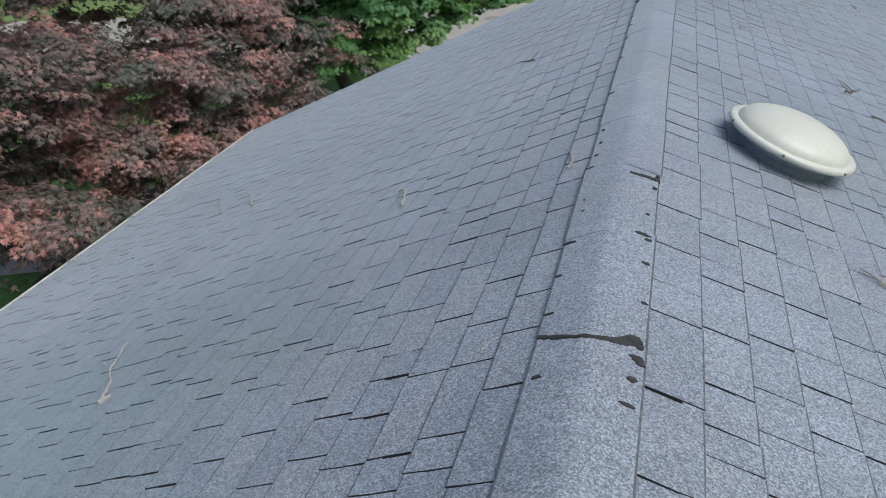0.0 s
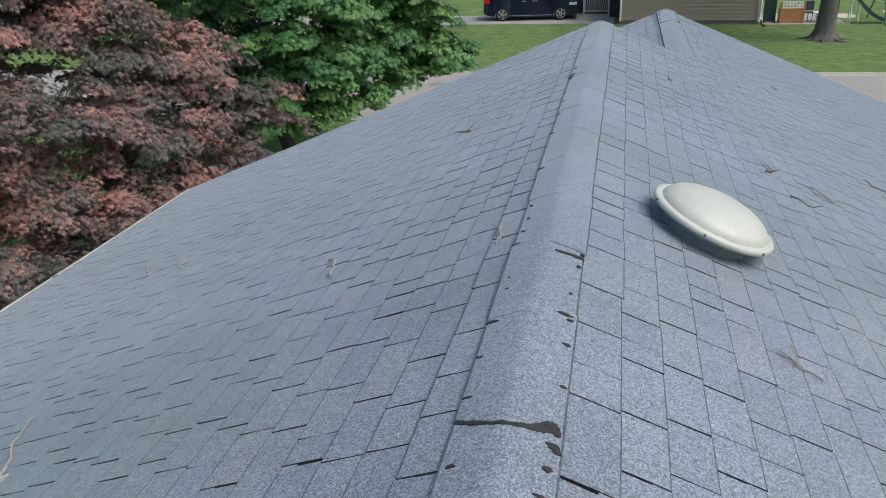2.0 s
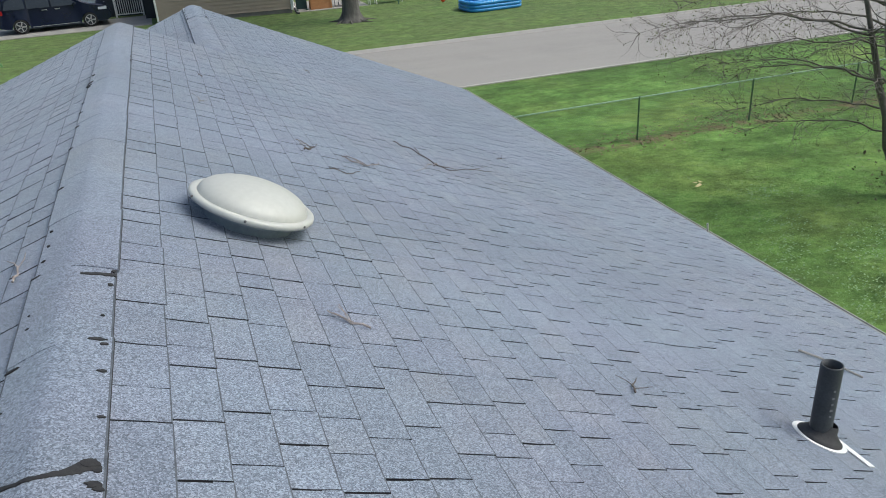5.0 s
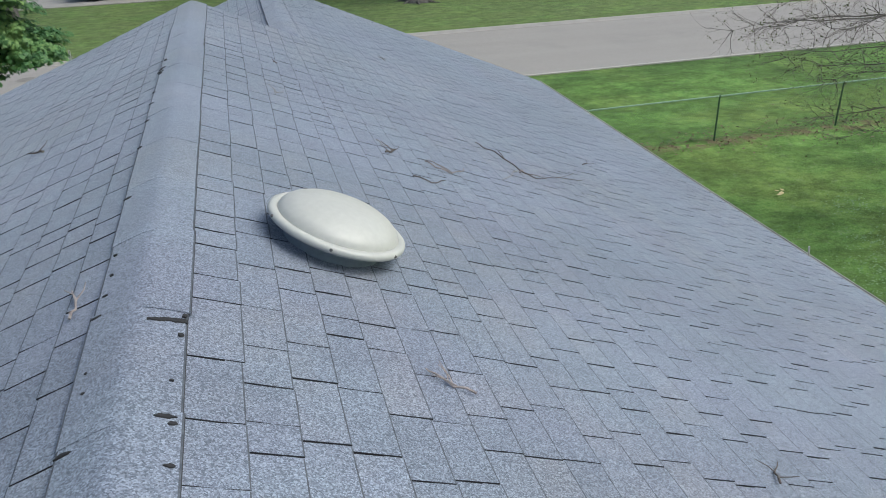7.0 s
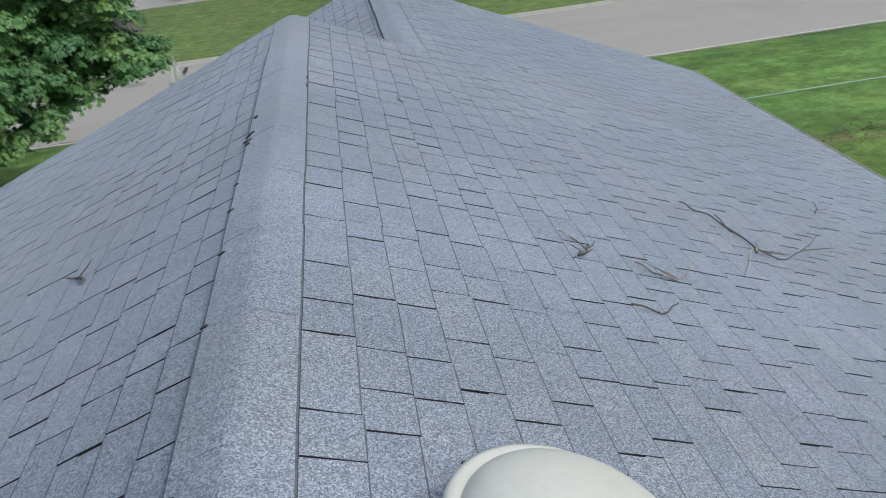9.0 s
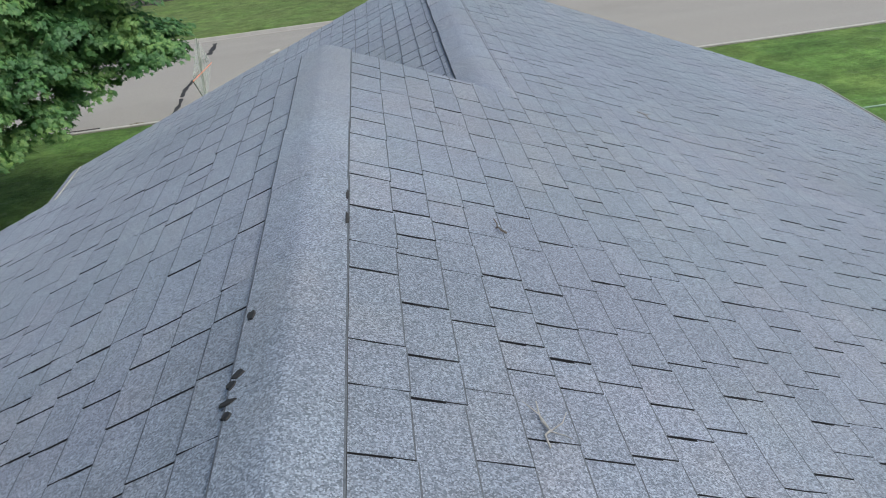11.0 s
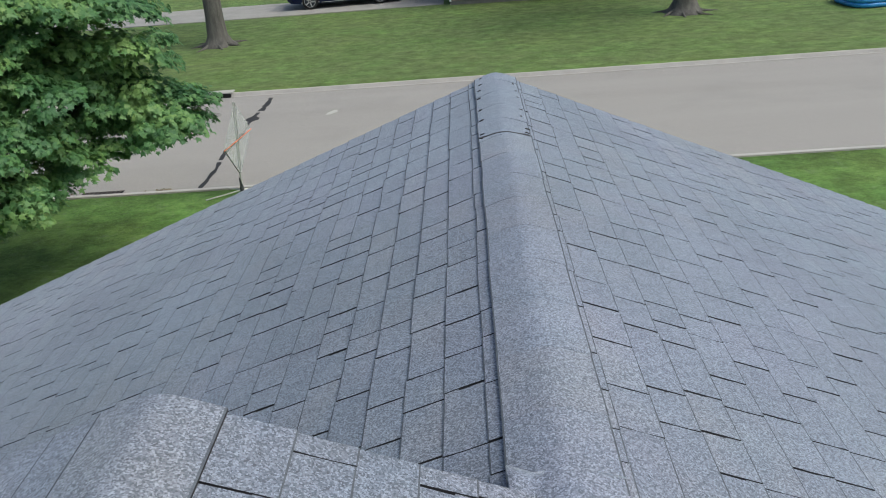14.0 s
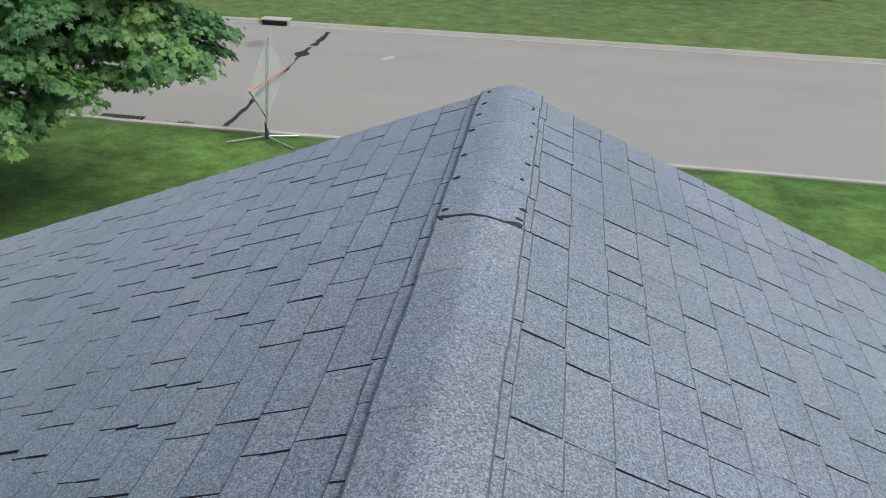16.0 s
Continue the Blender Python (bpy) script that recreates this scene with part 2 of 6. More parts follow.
def asphalt_material():
    n = Nodes("light_worn_asphalt", 0.9, 0, 0.25)
    fine = n.maths("ADD", n.maths("MULTIPLY", n.cells(120.0), 0.4), n.maths("MULTIPLY", n.noise(45.0, 3.0), 0.6))
    col = n.ramp(fine, [(0.25, (0.228, 0.216, 0.198)), (0.75, (0.322, 0.306, 0.284))])
    tracks = n.value(n.noise(0.9, 4.0, (0.05, 1.0, 1.0)), 0.3, 0.7, 0.0, 0.35)
    col = n.mix(tracks, col, (0.345, 0.330, 0.308))
    blot = n.value(n.noise(0.5, 4.0), 0.55, 0.75, 0.0, 0.3)
    col = n.mix(blot, col, (0.20, 0.195, 0.185))
    n.bump(fine, 0.3, 0.003)
    return n.done(col)


def grass_material(name, blades=False):
    """Mown lawn: tufts, clover and thatch at three scales, a worn earth strip along the fence line."""
    n = Nodes(name, 0.85, 0, 0.2)
    fac = n.maths("ADD", n.maths("MULTIPLY", n.noise(1.1, 5.0), 0.5), n.maths("MULTIPLY", n.noise(14.0, 4.0, None, 0.7), 0.5))
    col = n.ramp(fac, [(0.3, (0.074, 0.155, 0.036)), (0.5, (0.138, 0.255, 0.058)), (0.7, (0.215, 0.340, 0.088))])
    dry = n.value(n.noise(0.35, 4.0), 0.48, 0.68, 0.0, 0.42)
    col = n.mix(dry, col, (0.27, 0.32, 0.085))
    lush = n.value(n.noise(0.22, 4.0), 0.45, 0.6, 0.0, 0.5)
    col = n.mix(lush, col, (0.09, 0.165, 0.042))
    clover = n.value(n.noise(3.4, 5.0, None, 0.7), 0.56, 0.66, 0.0, 0.65)
    col = n.mix(clover, col, (0.19, 0.27, 0.11))
    mow = n.value(n.noise(0.8, 4.0, (0.7, 1.1, 1.0), 0.7), 0.38, 0.64, 0.68, 1.12)
    grey = n.add("ShaderNodeCombineColor")
    for i in range(3):
        n.link(mow, grey.inputs[i])
    col = n.mix(1.0, col, grey.outputs[0], "MULTIPLY")
    far = n.add("ShaderNodeSeparateXYZ")
    n.link(n.pos, far.inputs[0])
    coarse = n.value(n.noise(0.7, 5.0, (0.8, 1.0, 1.0), 0.72), 0.35, 0.65, 0.4, 1.0)
    col = n.mix(n.maths("MULTIPLY", n.value(far.outputs[1], 28.0, 29.0, 0.0, 1.0), coarse), col, (0.128, 0.170, 0.062))
    tuft = n.value(n.noise(2.6, 6.0, (0.8, 1.0, 1.0), 0.78), 0.36, 0.64, 0.62, 1.28)
    tone = n.add("ShaderNodeCombineColor")
    for i in range(3):
        n.link(tuft, tone.inputs[i])
    col = n.mix(1.0, col, tone.outputs[0], "MULTIPLY")
    if blades:
        rnd = n.own_random()
        col = n.mix(n.value(rnd, 0, 1, 0.0, 0.5), col, (0.20, 0.33, 0.09))
    else:
        sep = n.add("ShaderNodeSeparateXYZ")
        n.link(n.pos, sep.inputs[0])
        wob = n.maths("MULTIPLY", n.maths("SUBTRACT", n.noise(1.4, 4.0), 0.5), 0.9)
        d = n.maths("ABSOLUTE", n.maths("SUBTRACT", n.maths("ADD", sep.outputs[1], wob), 14.36))
        strip = n.maths("MULTIPLY", n.value(d, 0.10, 0.36, 1.0, 0.0), n.value(n.noise(2.6, 4.0), 0.40, 0.58, 0.0, 1.0))
        side = n.value(sep.outputs[0], 5.6, 6.4, 0.0, 1.0)
        col = n.mix(n.maths("MULTIPLY", n.maths("MULTIPLY", strip, side), 0.85), col, (0.17, 0.125, 0.075))
        n.bump(n.noise(40.0, 4.0, None, 0.7), 0.9, 0.03)
    return n.done(col)


def leaf_material(name, stops, hue_scale=1.0):
    n = Nodes(name, 0.48, 0, 0.35)
    fac = n.maths("ADD", n.maths("MULTIPLY", n.noise(hue_scale, 3.0), 0.86), n.maths("MULTIPLY", n.own_random(), 0.16))
    col = n.ramp(fac, stops)
    out = n.add("ShaderNodeMixShader")
    tr = n.add("ShaderNodeBsdfTranslucent")
    n.link(col, tr.inputs[0])
    out.inputs[0].default_value = 0.28
    n.link(n.bsdf.outputs[0], out.inputs[1])
    n.link(tr.outputs[0], out.inputs[2])
    n.link(out.outputs[0], n.tree.nodes["Material Output"].inputs[0])
    return n.done(col)


ASPHALT = asphalt_material()
GRASS = grass_material("lawn_grass")
BLADE = grass_material("lawn_blades", True)
RED_LEAF = leaf_material("red_maple_leaf", [(0.37, (0.072, 0.084, 0.068)), (0.47, (0.135, 0.115, 0.106)), (0.56, (0.225, 0.145, 0.138)), (0.69, (0.45, 0.225, 0.19))])
FALLEN_LEAF = two_tone("fallen_leaf", (0.42, 0.34, 0.14), (0.66, 0.60, 0.36), 20, 120, 0.8)
GREEN_LEAF = leaf_material("green_maple_leaf", [(0.36, (0.055, 0.145, 0.055)), (0.51, (0.098, 0.215, 0.070)), (0.68, (0.20, 0.33, 0.095))])
BUD_LEAF = leaf_material("sparse_brown_green_buds", [(0.3, (0.075, 0.06, 0.045)), (0.7, (0.15, 0.19, 0.07))])

# ---- building helpers ----


def mesh_of(name, verts, faces, material, smooth=False, extra=(), slots=None):
    me = bpy.data.meshes.new(name)
    me.from_pydata([tuple(v) for v in verts], [], [tuple(f) for f in faces])
    for one in (material, *extra):
        me.materials.append(one)
    if slots:
        me.polygons.foreach_set("material_index", slots)
    if smooth:
        me.polygons.foreach_set("use_smooth", [True] * len(me.polygons))
    me.update()
    return me


def from_bm(name, bm, material, smooth=False):
    bmesh.ops.recalc_face_normals(bm, faces=bm.faces)
    me = bpy.data.meshes.new(name)
    bm.to_mesh(me)
    bm.free()
    me.materials.append(material)
    if smooth:
        me.polygons.foreach_set("use_smooth", [True] * len(me.polygons))
    return me


def part(name, bm, material, parent, label="", smooth=False, m=None):
    """One bmesh (or mesh) as ONE object under a thing or a part."""
    me = bm if isinstance(bm, bpy.types.Mesh) else from_bm(name, bm, material, smooth)
    ob = new(name, me)
    ob.parent = parent
    if m is not None:
        ob.matrix_basis = m
    return tagged(ob, label)


def thing(name, label, category, m=None, group="", kind=""):
    ob = new(name)
    ob.empty_display_size = 0.1
    if m is not None:
        ob.matrix_basis = m
    return tagged(ob, label, category, group, kind)


def solid(name, bm, material, label, category, m=None, smooth=False, kind="", group=""):
    ob = new(name, from_bm(name, bm, material, smooth))
    if m is not None:
        ob.matrix_basis = m
    return tagged(ob, label, category, group, kind)


def add_box(bm, lo, hi, bevel=0.0):
    lo, hi = Vector(lo), Vector(hi)
    r = bmesh.ops.create_cube(bm, size=1.0, matrix=Matrix.Translation((lo + hi) / 2) @ Matrix.Diagonal((*(hi - lo), 1)))
    if bevel:
        edges = list({e for v in r["verts"] for e in v.link_edges})
        bmesh.ops.bevel(bm, geom=edges, offset=bevel, segments=2, affect="EDGES")
    return bm


def box(lo, hi, bevel=0.0):
    return add_box(bmesh.new(), lo, hi, bevel)


def tube_data(points, radii, sides=6, cap=True):
    """Verts and faces of a tapered tube along points."""
    pts = [Vector(p) for p in points]
    verts, faces = [], []
    side = None
    for i, p in enumerate(pts):
        d = (pts[min(i + 1, len(pts) - 1)] - pts[max(i - 1, 0)]).normalized()
        if side is None:
            side = d.orthogonal().normalized()
        side = (side - d * side.dot(d)).normalized()
        up = d.cross(side)
        for k in range(sides):
            a = 2 * math.pi * k / sides
            verts.append(p + (side * math.cos(a) + up * math.sin(a)) * radii[i])
    for i in range(len(pts) - 1):
        for k in range(sides):
            a, b = i * sides + k, i * sides + (k + 1) % sides
            faces.append((a, b, b + sides, a + sides))
    if cap:
        faces.append(tuple(range(sides))[::-1])
        faces.append(tuple(range((len(pts) - 1) * sides, len(pts) * sides)))
    return verts, faces


def add_tube(bm, points, radii, sides=6):
    if isinstance(radii, (int, float)):
        radii = [radii] * len(points)
    verts, faces = tube_data(points, radii, sides)
    vs = [bm.verts.new(v) for v in verts]
    for f in faces:
        bm.faces.new([vs[i] for i in f])
    return bm


def tube(points, radii, sides=6):
    return add_tube(bmesh.new(), points, radii, sides)


def lathe(profile, sides=48):
    """A surface turned round z from (radius, height) pairs."""
    bm = bmesh.new()
    rings = []
    for r, z in profile:
        if r < 1e-6:
            rings.append([bm.verts.new((0, 0, z))])
        else:
            rings.append([bm.verts.new((r * math.cos(2 * math.pi * k / sides), r * math.sin(2 * math.pi * k / sides), z)) for k in range(sides)])
    for a, b in zip(rings, rings[1:]):
        for k in range(sides):
            q = [a[k % len(a)], a[(k + 1) % len(a)], b[(k + 1) % len(b)], b[k % len(b)]]
            q = list(dict.fromkeys(q))
            if len(q) > 2:
                bm.faces.new(q)
    return bm


def extrude_poly(points, axis_len, bevel=0.0):
    """A prism from (x, z) points, thick along y from 0 to axis_len."""
    bm = bmesh.new()
    a = [bm.verts.new((x, 0, z)) for x, z in points]
    b = [bm.verts.new((x, axis_len, z)) for x, z in points]
    n = len(points)
    bm.faces.new(a)
    bm.faces.new(b[::-1])
    for i in range(n):
        bm.faces.new([a[i], b[i], b[(i + 1) % n], a[(i + 1) % n]])
    if bevel:
        bmesh.ops.recalc_face_normals(bm, faces=bm.faces)
        bmesh.ops.bevel(bm, geom=list(bm.edges), offset=bevel, segments=2, affect="EDGES")
    return bm

# ---- ground, road, kerbs ----
RIDGE, SL = 4.40, 0.412                  # ridge height and mean roof slope
SL_R, SL_L, SL_F = 0.4277, 0.3998, 0.3959  # the shared slope, the long slope behind it, the lower slope
CS = 1 / math.sqrt(1 + SL * SL)
CS_R, CS_L, CS_F = [1 / math.sqrt(1 + a * a) for a in (SL_R, SL_L, SL_F)]
GABLE, END = 8.60, 12.48                 # the step gable and the street gable
X2 = 0.842                               # offset of the lower ridge
FAR_Z = RIDGE - SL_R * X2                # height of the lower ridge
EAVE_R, EAVE_L, EAVE_F = 5.08, -5.14, -3.11
KERB_N, KERB_F, ROAD_Z = 21.2, 28.53, -0.11


def ground():
    ys = [-400, -60, -20, -8] + [round(-6 + 1.5 * i, 2) for i in range(18)] + [KERB_N - 0.12, KERB_N - 0.06, KERB_F + 0.06, KERB_F + 0.12] + [29 + 1.5 * i for i in range(18)] + [70, 120, 900]
    xs = [-700, -150, -60, -30] + [-20 + 1.6 * i for i in range(32)] + [40, 70, 160, 700]
    verts, faces = [], []
    for y in ys:
        for x in xs:
            low = KERB_N - 0.1 < y < KERB_F + 0.1
            z = ROAD_Z - 0.01 if low else 0.03 * noise.noise((x * 0.13, y * 0.13, 0)) * min(1, abs(y - 24.8) / 8)
            verts.append((x, y, z))
    w = len(xs)
    for j in range(len(ys) - 1):
        for i in range(w - 1):
            a = j * w + i
            faces.append((a, a + 1, a + w + 1, a + w))
    ob = new("ground", mesh_of("ground", verts, faces, GRASS, True))
    return tagged(ob, "mown green lawn with clover and worn patches", "lawn", kind="structure")


ground()


def road():
    verts, faces = [], []
    xs = [-700, -100] + [-40 + 4 * i for i in range(21)] + [100, 700]
    for y, z in ((KERB_N + 0.02, 0), (KERB_N + 1.8, 0.03), ((KERB_N + KERB_F) / 2, 0.05), (KERB_F - 1.8, 0.03), (KERB_F - 0.02, 0)):
        verts += [(x, y, ROAD_Z + z) for x in xs]
    w = len(xs)
    for j in range(4):
        faces += [(j * w + i, j * w + i + 1, (j + 1) * w + i + 1, (j + 1) * w + i) for i in range(w - 1)]
    return tagged(new("road", mesh_of("road", verts, faces, ASPHALT, True)), "pale worn asphalt street with a sealed crack", "road", kind="structure")


ROAD = road()


def road_z(y):
    mid = (KERB_N + KERB_F) / 2
    return ROAD_Z + 0.05 * max(0.0, 1 - abs(y - mid) / (KERB_F - mid) * 0.95)


def kerb(y, toward):
    """A concrete kerb and gutter pan, cast in lengths of three metres; toward: +1 if the street lies at greater y."""
    root = tagged(new("kerb", mesh_of("kerb_bed", [(-300, y, -0.2), (300, y, -0.2), (300, y + toward * 0.1, -0.2), (-300, y + toward * 0.1, -0.2)], [(0, 1, 2, 3)], CONCRETE)), "pale weathered concrete kerb along the street", "kerb", kind="structure")
    prof = [(-0.05, -0.15), (-0.05, 0.002), (-0.045, 0.008), (-0.02, 0.007), (0.0, -0.002), (0.035, -0.085), (0.07, -0.094), (0.07, -0.16)]
    if toward > 0:
        prof = [(-0.13, -0.15), (-0.13, 0.03), (-0.12, 0.04), (-0.03, 0.036), (0.0, 0.02), (0.045, -0.085), (0.11, -0.092), (0.11, -0.16)]

    def length(n):
        bm = bmesh.new()
        rings = [[bm.verts.new((x, toward * a, b)) for a, b in prof] for x in (0.0, n)]
        for i in range(len(prof) - 1):
            bm.faces.new([rings[0][i], rings[0][i + 1], rings[1][i + 1], rings[1][i]])
        bm.faces.new(rings[0])
        bm.faces.new(rings[1][::-1])
        return from_bm("kerb_stone", bm, CONCRETE)

    me = length(2.996)
    for i in range(-14, 22):
        ob = part("kerb_stone", me, CONCRETE, root, m=pose(3.0 * i - 0.8, y + random.uniform(-0.008, 0.008), random.uniform(-0.004, 0.004)))
    long = length(240)
    part("kerb_run", long, CONCRETE, root, m=pose(65.2, y, 0))
    part("kerb_run", long, CONCRETE, root, m=pose(-282.8, y, 0))
    return root


kerb(KERB_N, 1)
kerb(KERB_F, -1)


def ribbon(points, widths, z_of, lift=0.004):
    """A flat uneven strip laid on the road."""
    bm = bmesh.new()
    prev = None
    for (x, y), w in zip(points, widths):
        pair = [bm.verts.new((x - w, y, z_of(y) + lift)), bm.verts.new((x + w, y, z_of(y) + lift))]
        if prev:
            bm.faces.new([prev[0], prev[1], pair[1], pair[0]])
        prev = pair
    return bm


rnd = random.Random(4)
pts = [(-4.8 + 0.03 * math.sin(0.4 * i) + rnd.uniform(-0.018, 0.018), KERB_N + 0.32 + i * 0.165) for i in range(41)]
wid = [0.03 + 0.045 * rnd.random() + (0.11 if 27 <= i <= 28 else 0.03 * rnd.random() if i > 28 else 0) for i in range(41)]
for i in (21, 22, 23, 24):
    wid[i] = 0.012
part("sealed_crack", ribbon(pts, wid, road_z), TAR, ROAD, "black sealed crack across the asphalt")
part("patch", from_bm("patch", ribbon([(-2.9, 26.0), (-2.8, 26.2), (-2.75, 26.4)], [0.06, 0.12, 0.04], road_z), CONCRETE), None, ROAD, "pale scuffed patch in the asphalt")

mh = thing("manhole_cover", "round iron manhole cover set in the asphalt", "manhole", pose(-6.1, 26.6, road_z(26.6) + 0.002))
part("frame_ring", lathe([(0.28, 0.0), (0.285, 0.005), (0.31, 0.005), (0.315, 0.0)], 32), FOUNDATION, mh)
part("lid", lathe([(0.0, 0.006), (0.27, 0.005), (0.275, 0.0)], 32), FOUNDATION, mh)

gr = thing("drain_grate", "rusty iron gutter drain grate beside the kerb", "drain", pose(-6.8, KERB_N + 0.25, -0.088))
part("frame", box((-0.42, -0.16, 0), (0.42, 0.16, 0.006)), HOLE_DARK, gr)
bar = from_bm("grate_bar", box((-0.02, -0.15, 0.006), (0.02, 0.15, 0.014)), IRON)
for i in range(9):
    part("grate_bar", bar, IRON, gr, m=pose(-0.36 + 0.09 * i, 0, 0))

inl = thing("kerb_inlet", "dark open storm inlet in the kerb", "drain", pose(-6.34, KERB_F - 0.06, -0.10))
part("hood", box((-0.38, -0.02, 0.1), (0.38, 0.3, 0.14), 0.01), CONCRETE, inl)
part("opening", box((-0.32, -0.05, 0.004), (0.32, 0.1, 0.115)), HOLE_DARK, inl, "black opening")


def litter(name, label, spots, seed):
    r = random.Random(seed)
    verts, faces = [], []
    for x, y, z, spread, count in spots:
        for _ in range(count):
            cx, cy, s = x + r.gauss(0, spread), y + r.gauss(0, spread * 0.35), r.uniform(0.02, 0.05)
            a, t = r.uniform(0, 6.3), r.uniform(-0.02, 0.02)
            b = len(verts)
            for k in range(4):
                verts.append((cx + s * math.cos(a + k * 1.57), cy + s * 0.6 * math.sin(a + k * 1.57), z + 0.012 + r.uniform(0, 0.04) + t * (k % 2)))
            faces.append((b, b + 1, b + 2, b + 3))
    return tagged(new(name, mesh_of(name, verts, faces, LITTER)), label, "leaf litter", kind="stuff")


litter("leaf_litter", "brown dead leaves caught along the gutter and fence", [(-5.45, KERB_N + 0.12, -0.08, 0.2, 90), (-7.6, KERB_N + 0.1, -0.08, 0.3, 40), (9.6, 14.36, 0.0, 0.9, 170), (12.5, 14.5, 0.0, 1.4, 330), (7.2, 14.36, 0.0, 0.7, 60)], 3)


def grass_blades():
    """Standing blades over the lawns nearest the house."""
    r = np.random.RandomState(5)
    zones = [(5.3, 17.0, 3.0, 20.9, 70000), (-13.0, -3.4, 12.8, 20.9, 30000), (-9.5, -5.4, 3.0, 13.0, 9000), (2.0, 9.0, 12.8, 20.9, 16000)]
    vs = []
    for x0, x1, y0, y1, n in zones:
        x, y = r.uniform(x0, x1, n), r.uniform(y0, y1, n)
        keep = ~((np.abs(y - 14.36) < 0.2) & (x > 5))
        x, y = x[keep], y[keep]
        n = len(x)
        a, h, w = r.uniform(0, 6.28, n), r.uniform(0.006, 0.017, n), r.uniform(0.006, 0.013, n)
        lx, ly = r.normal(0, 0.05, n), r.normal(0, 0.05, n)
        base = np.zeros(n) - 0.005
        vs.append(np.stack([np.stack([x - w * np.cos(a), y - w * np.sin(a), base], -1), np.stack([x + w * np.cos(a), y + w * np.sin(a), base], -1), np.stack([x + lx, y + ly, h], -1)], 1))
    v = np.concatenate(vs).reshape(-1, 3)
    me = bpy.data.meshes.new("grass")
    me.from_pydata(v.tolist(), [], np.arange(len(v)).reshape(-1, 3).tolist())
    me.materials.append(BLADE)
    tagged(new("grass", me), "short green grass blades standing in the lawn", "grass", kind="stuff")


grass_blades()

# ---- the house under the roof ----
house = thing("house", "grey asphalt-shingled house with a stepped gable roof", "house", pose(0, 0, 0))
BACK = -5.5


def roof_z(x):
    return RIDGE - (SL_R if x > 0 else SL_L) * abs(x)


def far_z(x):
    return FAR_Z - (SL_R if x > X2 else SL_F) * abs(x - X2)


def wall_poly(name, pts, thick, axis):
    """A wall from points (along, z), thick along the other axis."""
    bm = extrude_poly(pts, thick)
    m = pose(*axis)
    return part(name, bm, BACK_HOUSE, house, m=m)


wall_poly("wall", [(EAVE_L + 0.45, 0), (EAVE_R - 0.45, 0), (EAVE_R - 0.45, roof_z(EAVE_R - 0.45) - 0.2), (0, RIDGE - 0.2), (EAVE_L + 0.45, roof_z(EAVE_L + 0.45) - 0.2)], 0.2, (0, BACK + 0.4, 0))
wall_poly("wall", [(EAVE_L + 0.45, 0), (X2, 0), (X2, roof_z(X2) - 0.2), (0, RIDGE - 0.2), (EAVE_L + 0.45, roof_z(EAVE_L + 0.45) - 0.2)], 0.2, (0, GABLE - 0.4, 0))
wall_poly("wall", [(EAVE_F + 0.45, 0), (EAVE_R - 0.45, 0), (EAVE_R - 0.45, roof_z(EAVE_R - 0.45) - 0.2), (X2, far_z(X2) - 0.2), (EAVE_F + 0.45, far_z(EAVE_F + 0.45) - 0.2)], 0.2, (0, END - 0.6, 0))
part("wall", box((EAVE_R - 0.65, BACK + 0.6, 0), (EAVE_R - 0.45, END - 0.6, 2.35)), BACK_HOUSE, house)
part("wall", box((EAVE_L + 0.45, BACK + 0.6, 0), (EAVE_L + 0.65, GABLE - 0.4, 2.3)), BACK_HOUSE, house)
part("wall", box((EAVE_F + 0.45, GABLE - 0.2, 0), (EAVE_F + 0.65, END - 0.6, 2.35)), BACK_HOUSE, house)


def slope_matrix(side, x0, z0, fall):
    """Local x runs down the slope from the ridge line, z out of the roof, y along the ridge (reversed on the side of falling x)."""
    d = Vector((side, 0, -fall)).normalized()
    y = Vector((0, side, 0))
    n = d.cross(y)
    return Matrix(((d.x, y.x, n.x, x0), (d.y, y.y, n.y, 0), (d.z, y.z, n.z, z0), (0, 0, 0, 1)))


M_R, M_L, M_F = slope_matrix(1, 0, RIDGE, SL_R), slope_matrix(-1, 0, RIDGE, SL_L), slope_matrix(-1, X2, FAR_Z, SL_F)
THICK = 0.055


def deck(outline, m, label):
    """The boarded slope with its bitumen felt, from (u, y) corners."""
    bm = bmesh.new()
    s = 1 if m[1][1] > 0 else -1
    top = [bm.verts.new((u, s * y, -0.004)) for u, y in outline]
    low = [bm.verts.new((u, s * y, -THICK)) for u, y in outline]
    n = len(outline)
    bm.faces.new(top)
    bm.faces.new(low[::-1])
    for i in range(n):
        bm.faces.new([top[i], low[i], low[(i + 1) % n], top[(i + 1) % n]])
    return part("roof_slope", bm, BITUMEN, house, label, m=m)


UR, UL, UF = EAVE_R / CS_R, -EAVE_L / CS_L, (X2 - EAVE_F) / CS_F
deck_r = deck([(0, BACK), (UR - 0.03, BACK), (UR - 0.03, END - 0.03), (X2 / CS_R, END - 0.03), (X2 / CS_R, GABLE - 0.02), (0, GABLE - 0.02)], M_R, "long slope of grey shingles shared by both ridges")
deck_l = deck([(0.0, BACK), (UL - 0.03, BACK), (UL - 0.03, GABLE - 0.02), (0.0, GABLE - 0.02)], M_L, "slope of grey shingles weathered lighter near the eave")
deck_f = deck([(0.0, GABLE - 0.2), (UF - 0.03, GABLE - 0.2), (UF - 0.03, END - 0.03), (0.0, END - 0.03)], M_F, "lower slope of grey shingles behind the step gable")

# trim along eaves and rakes


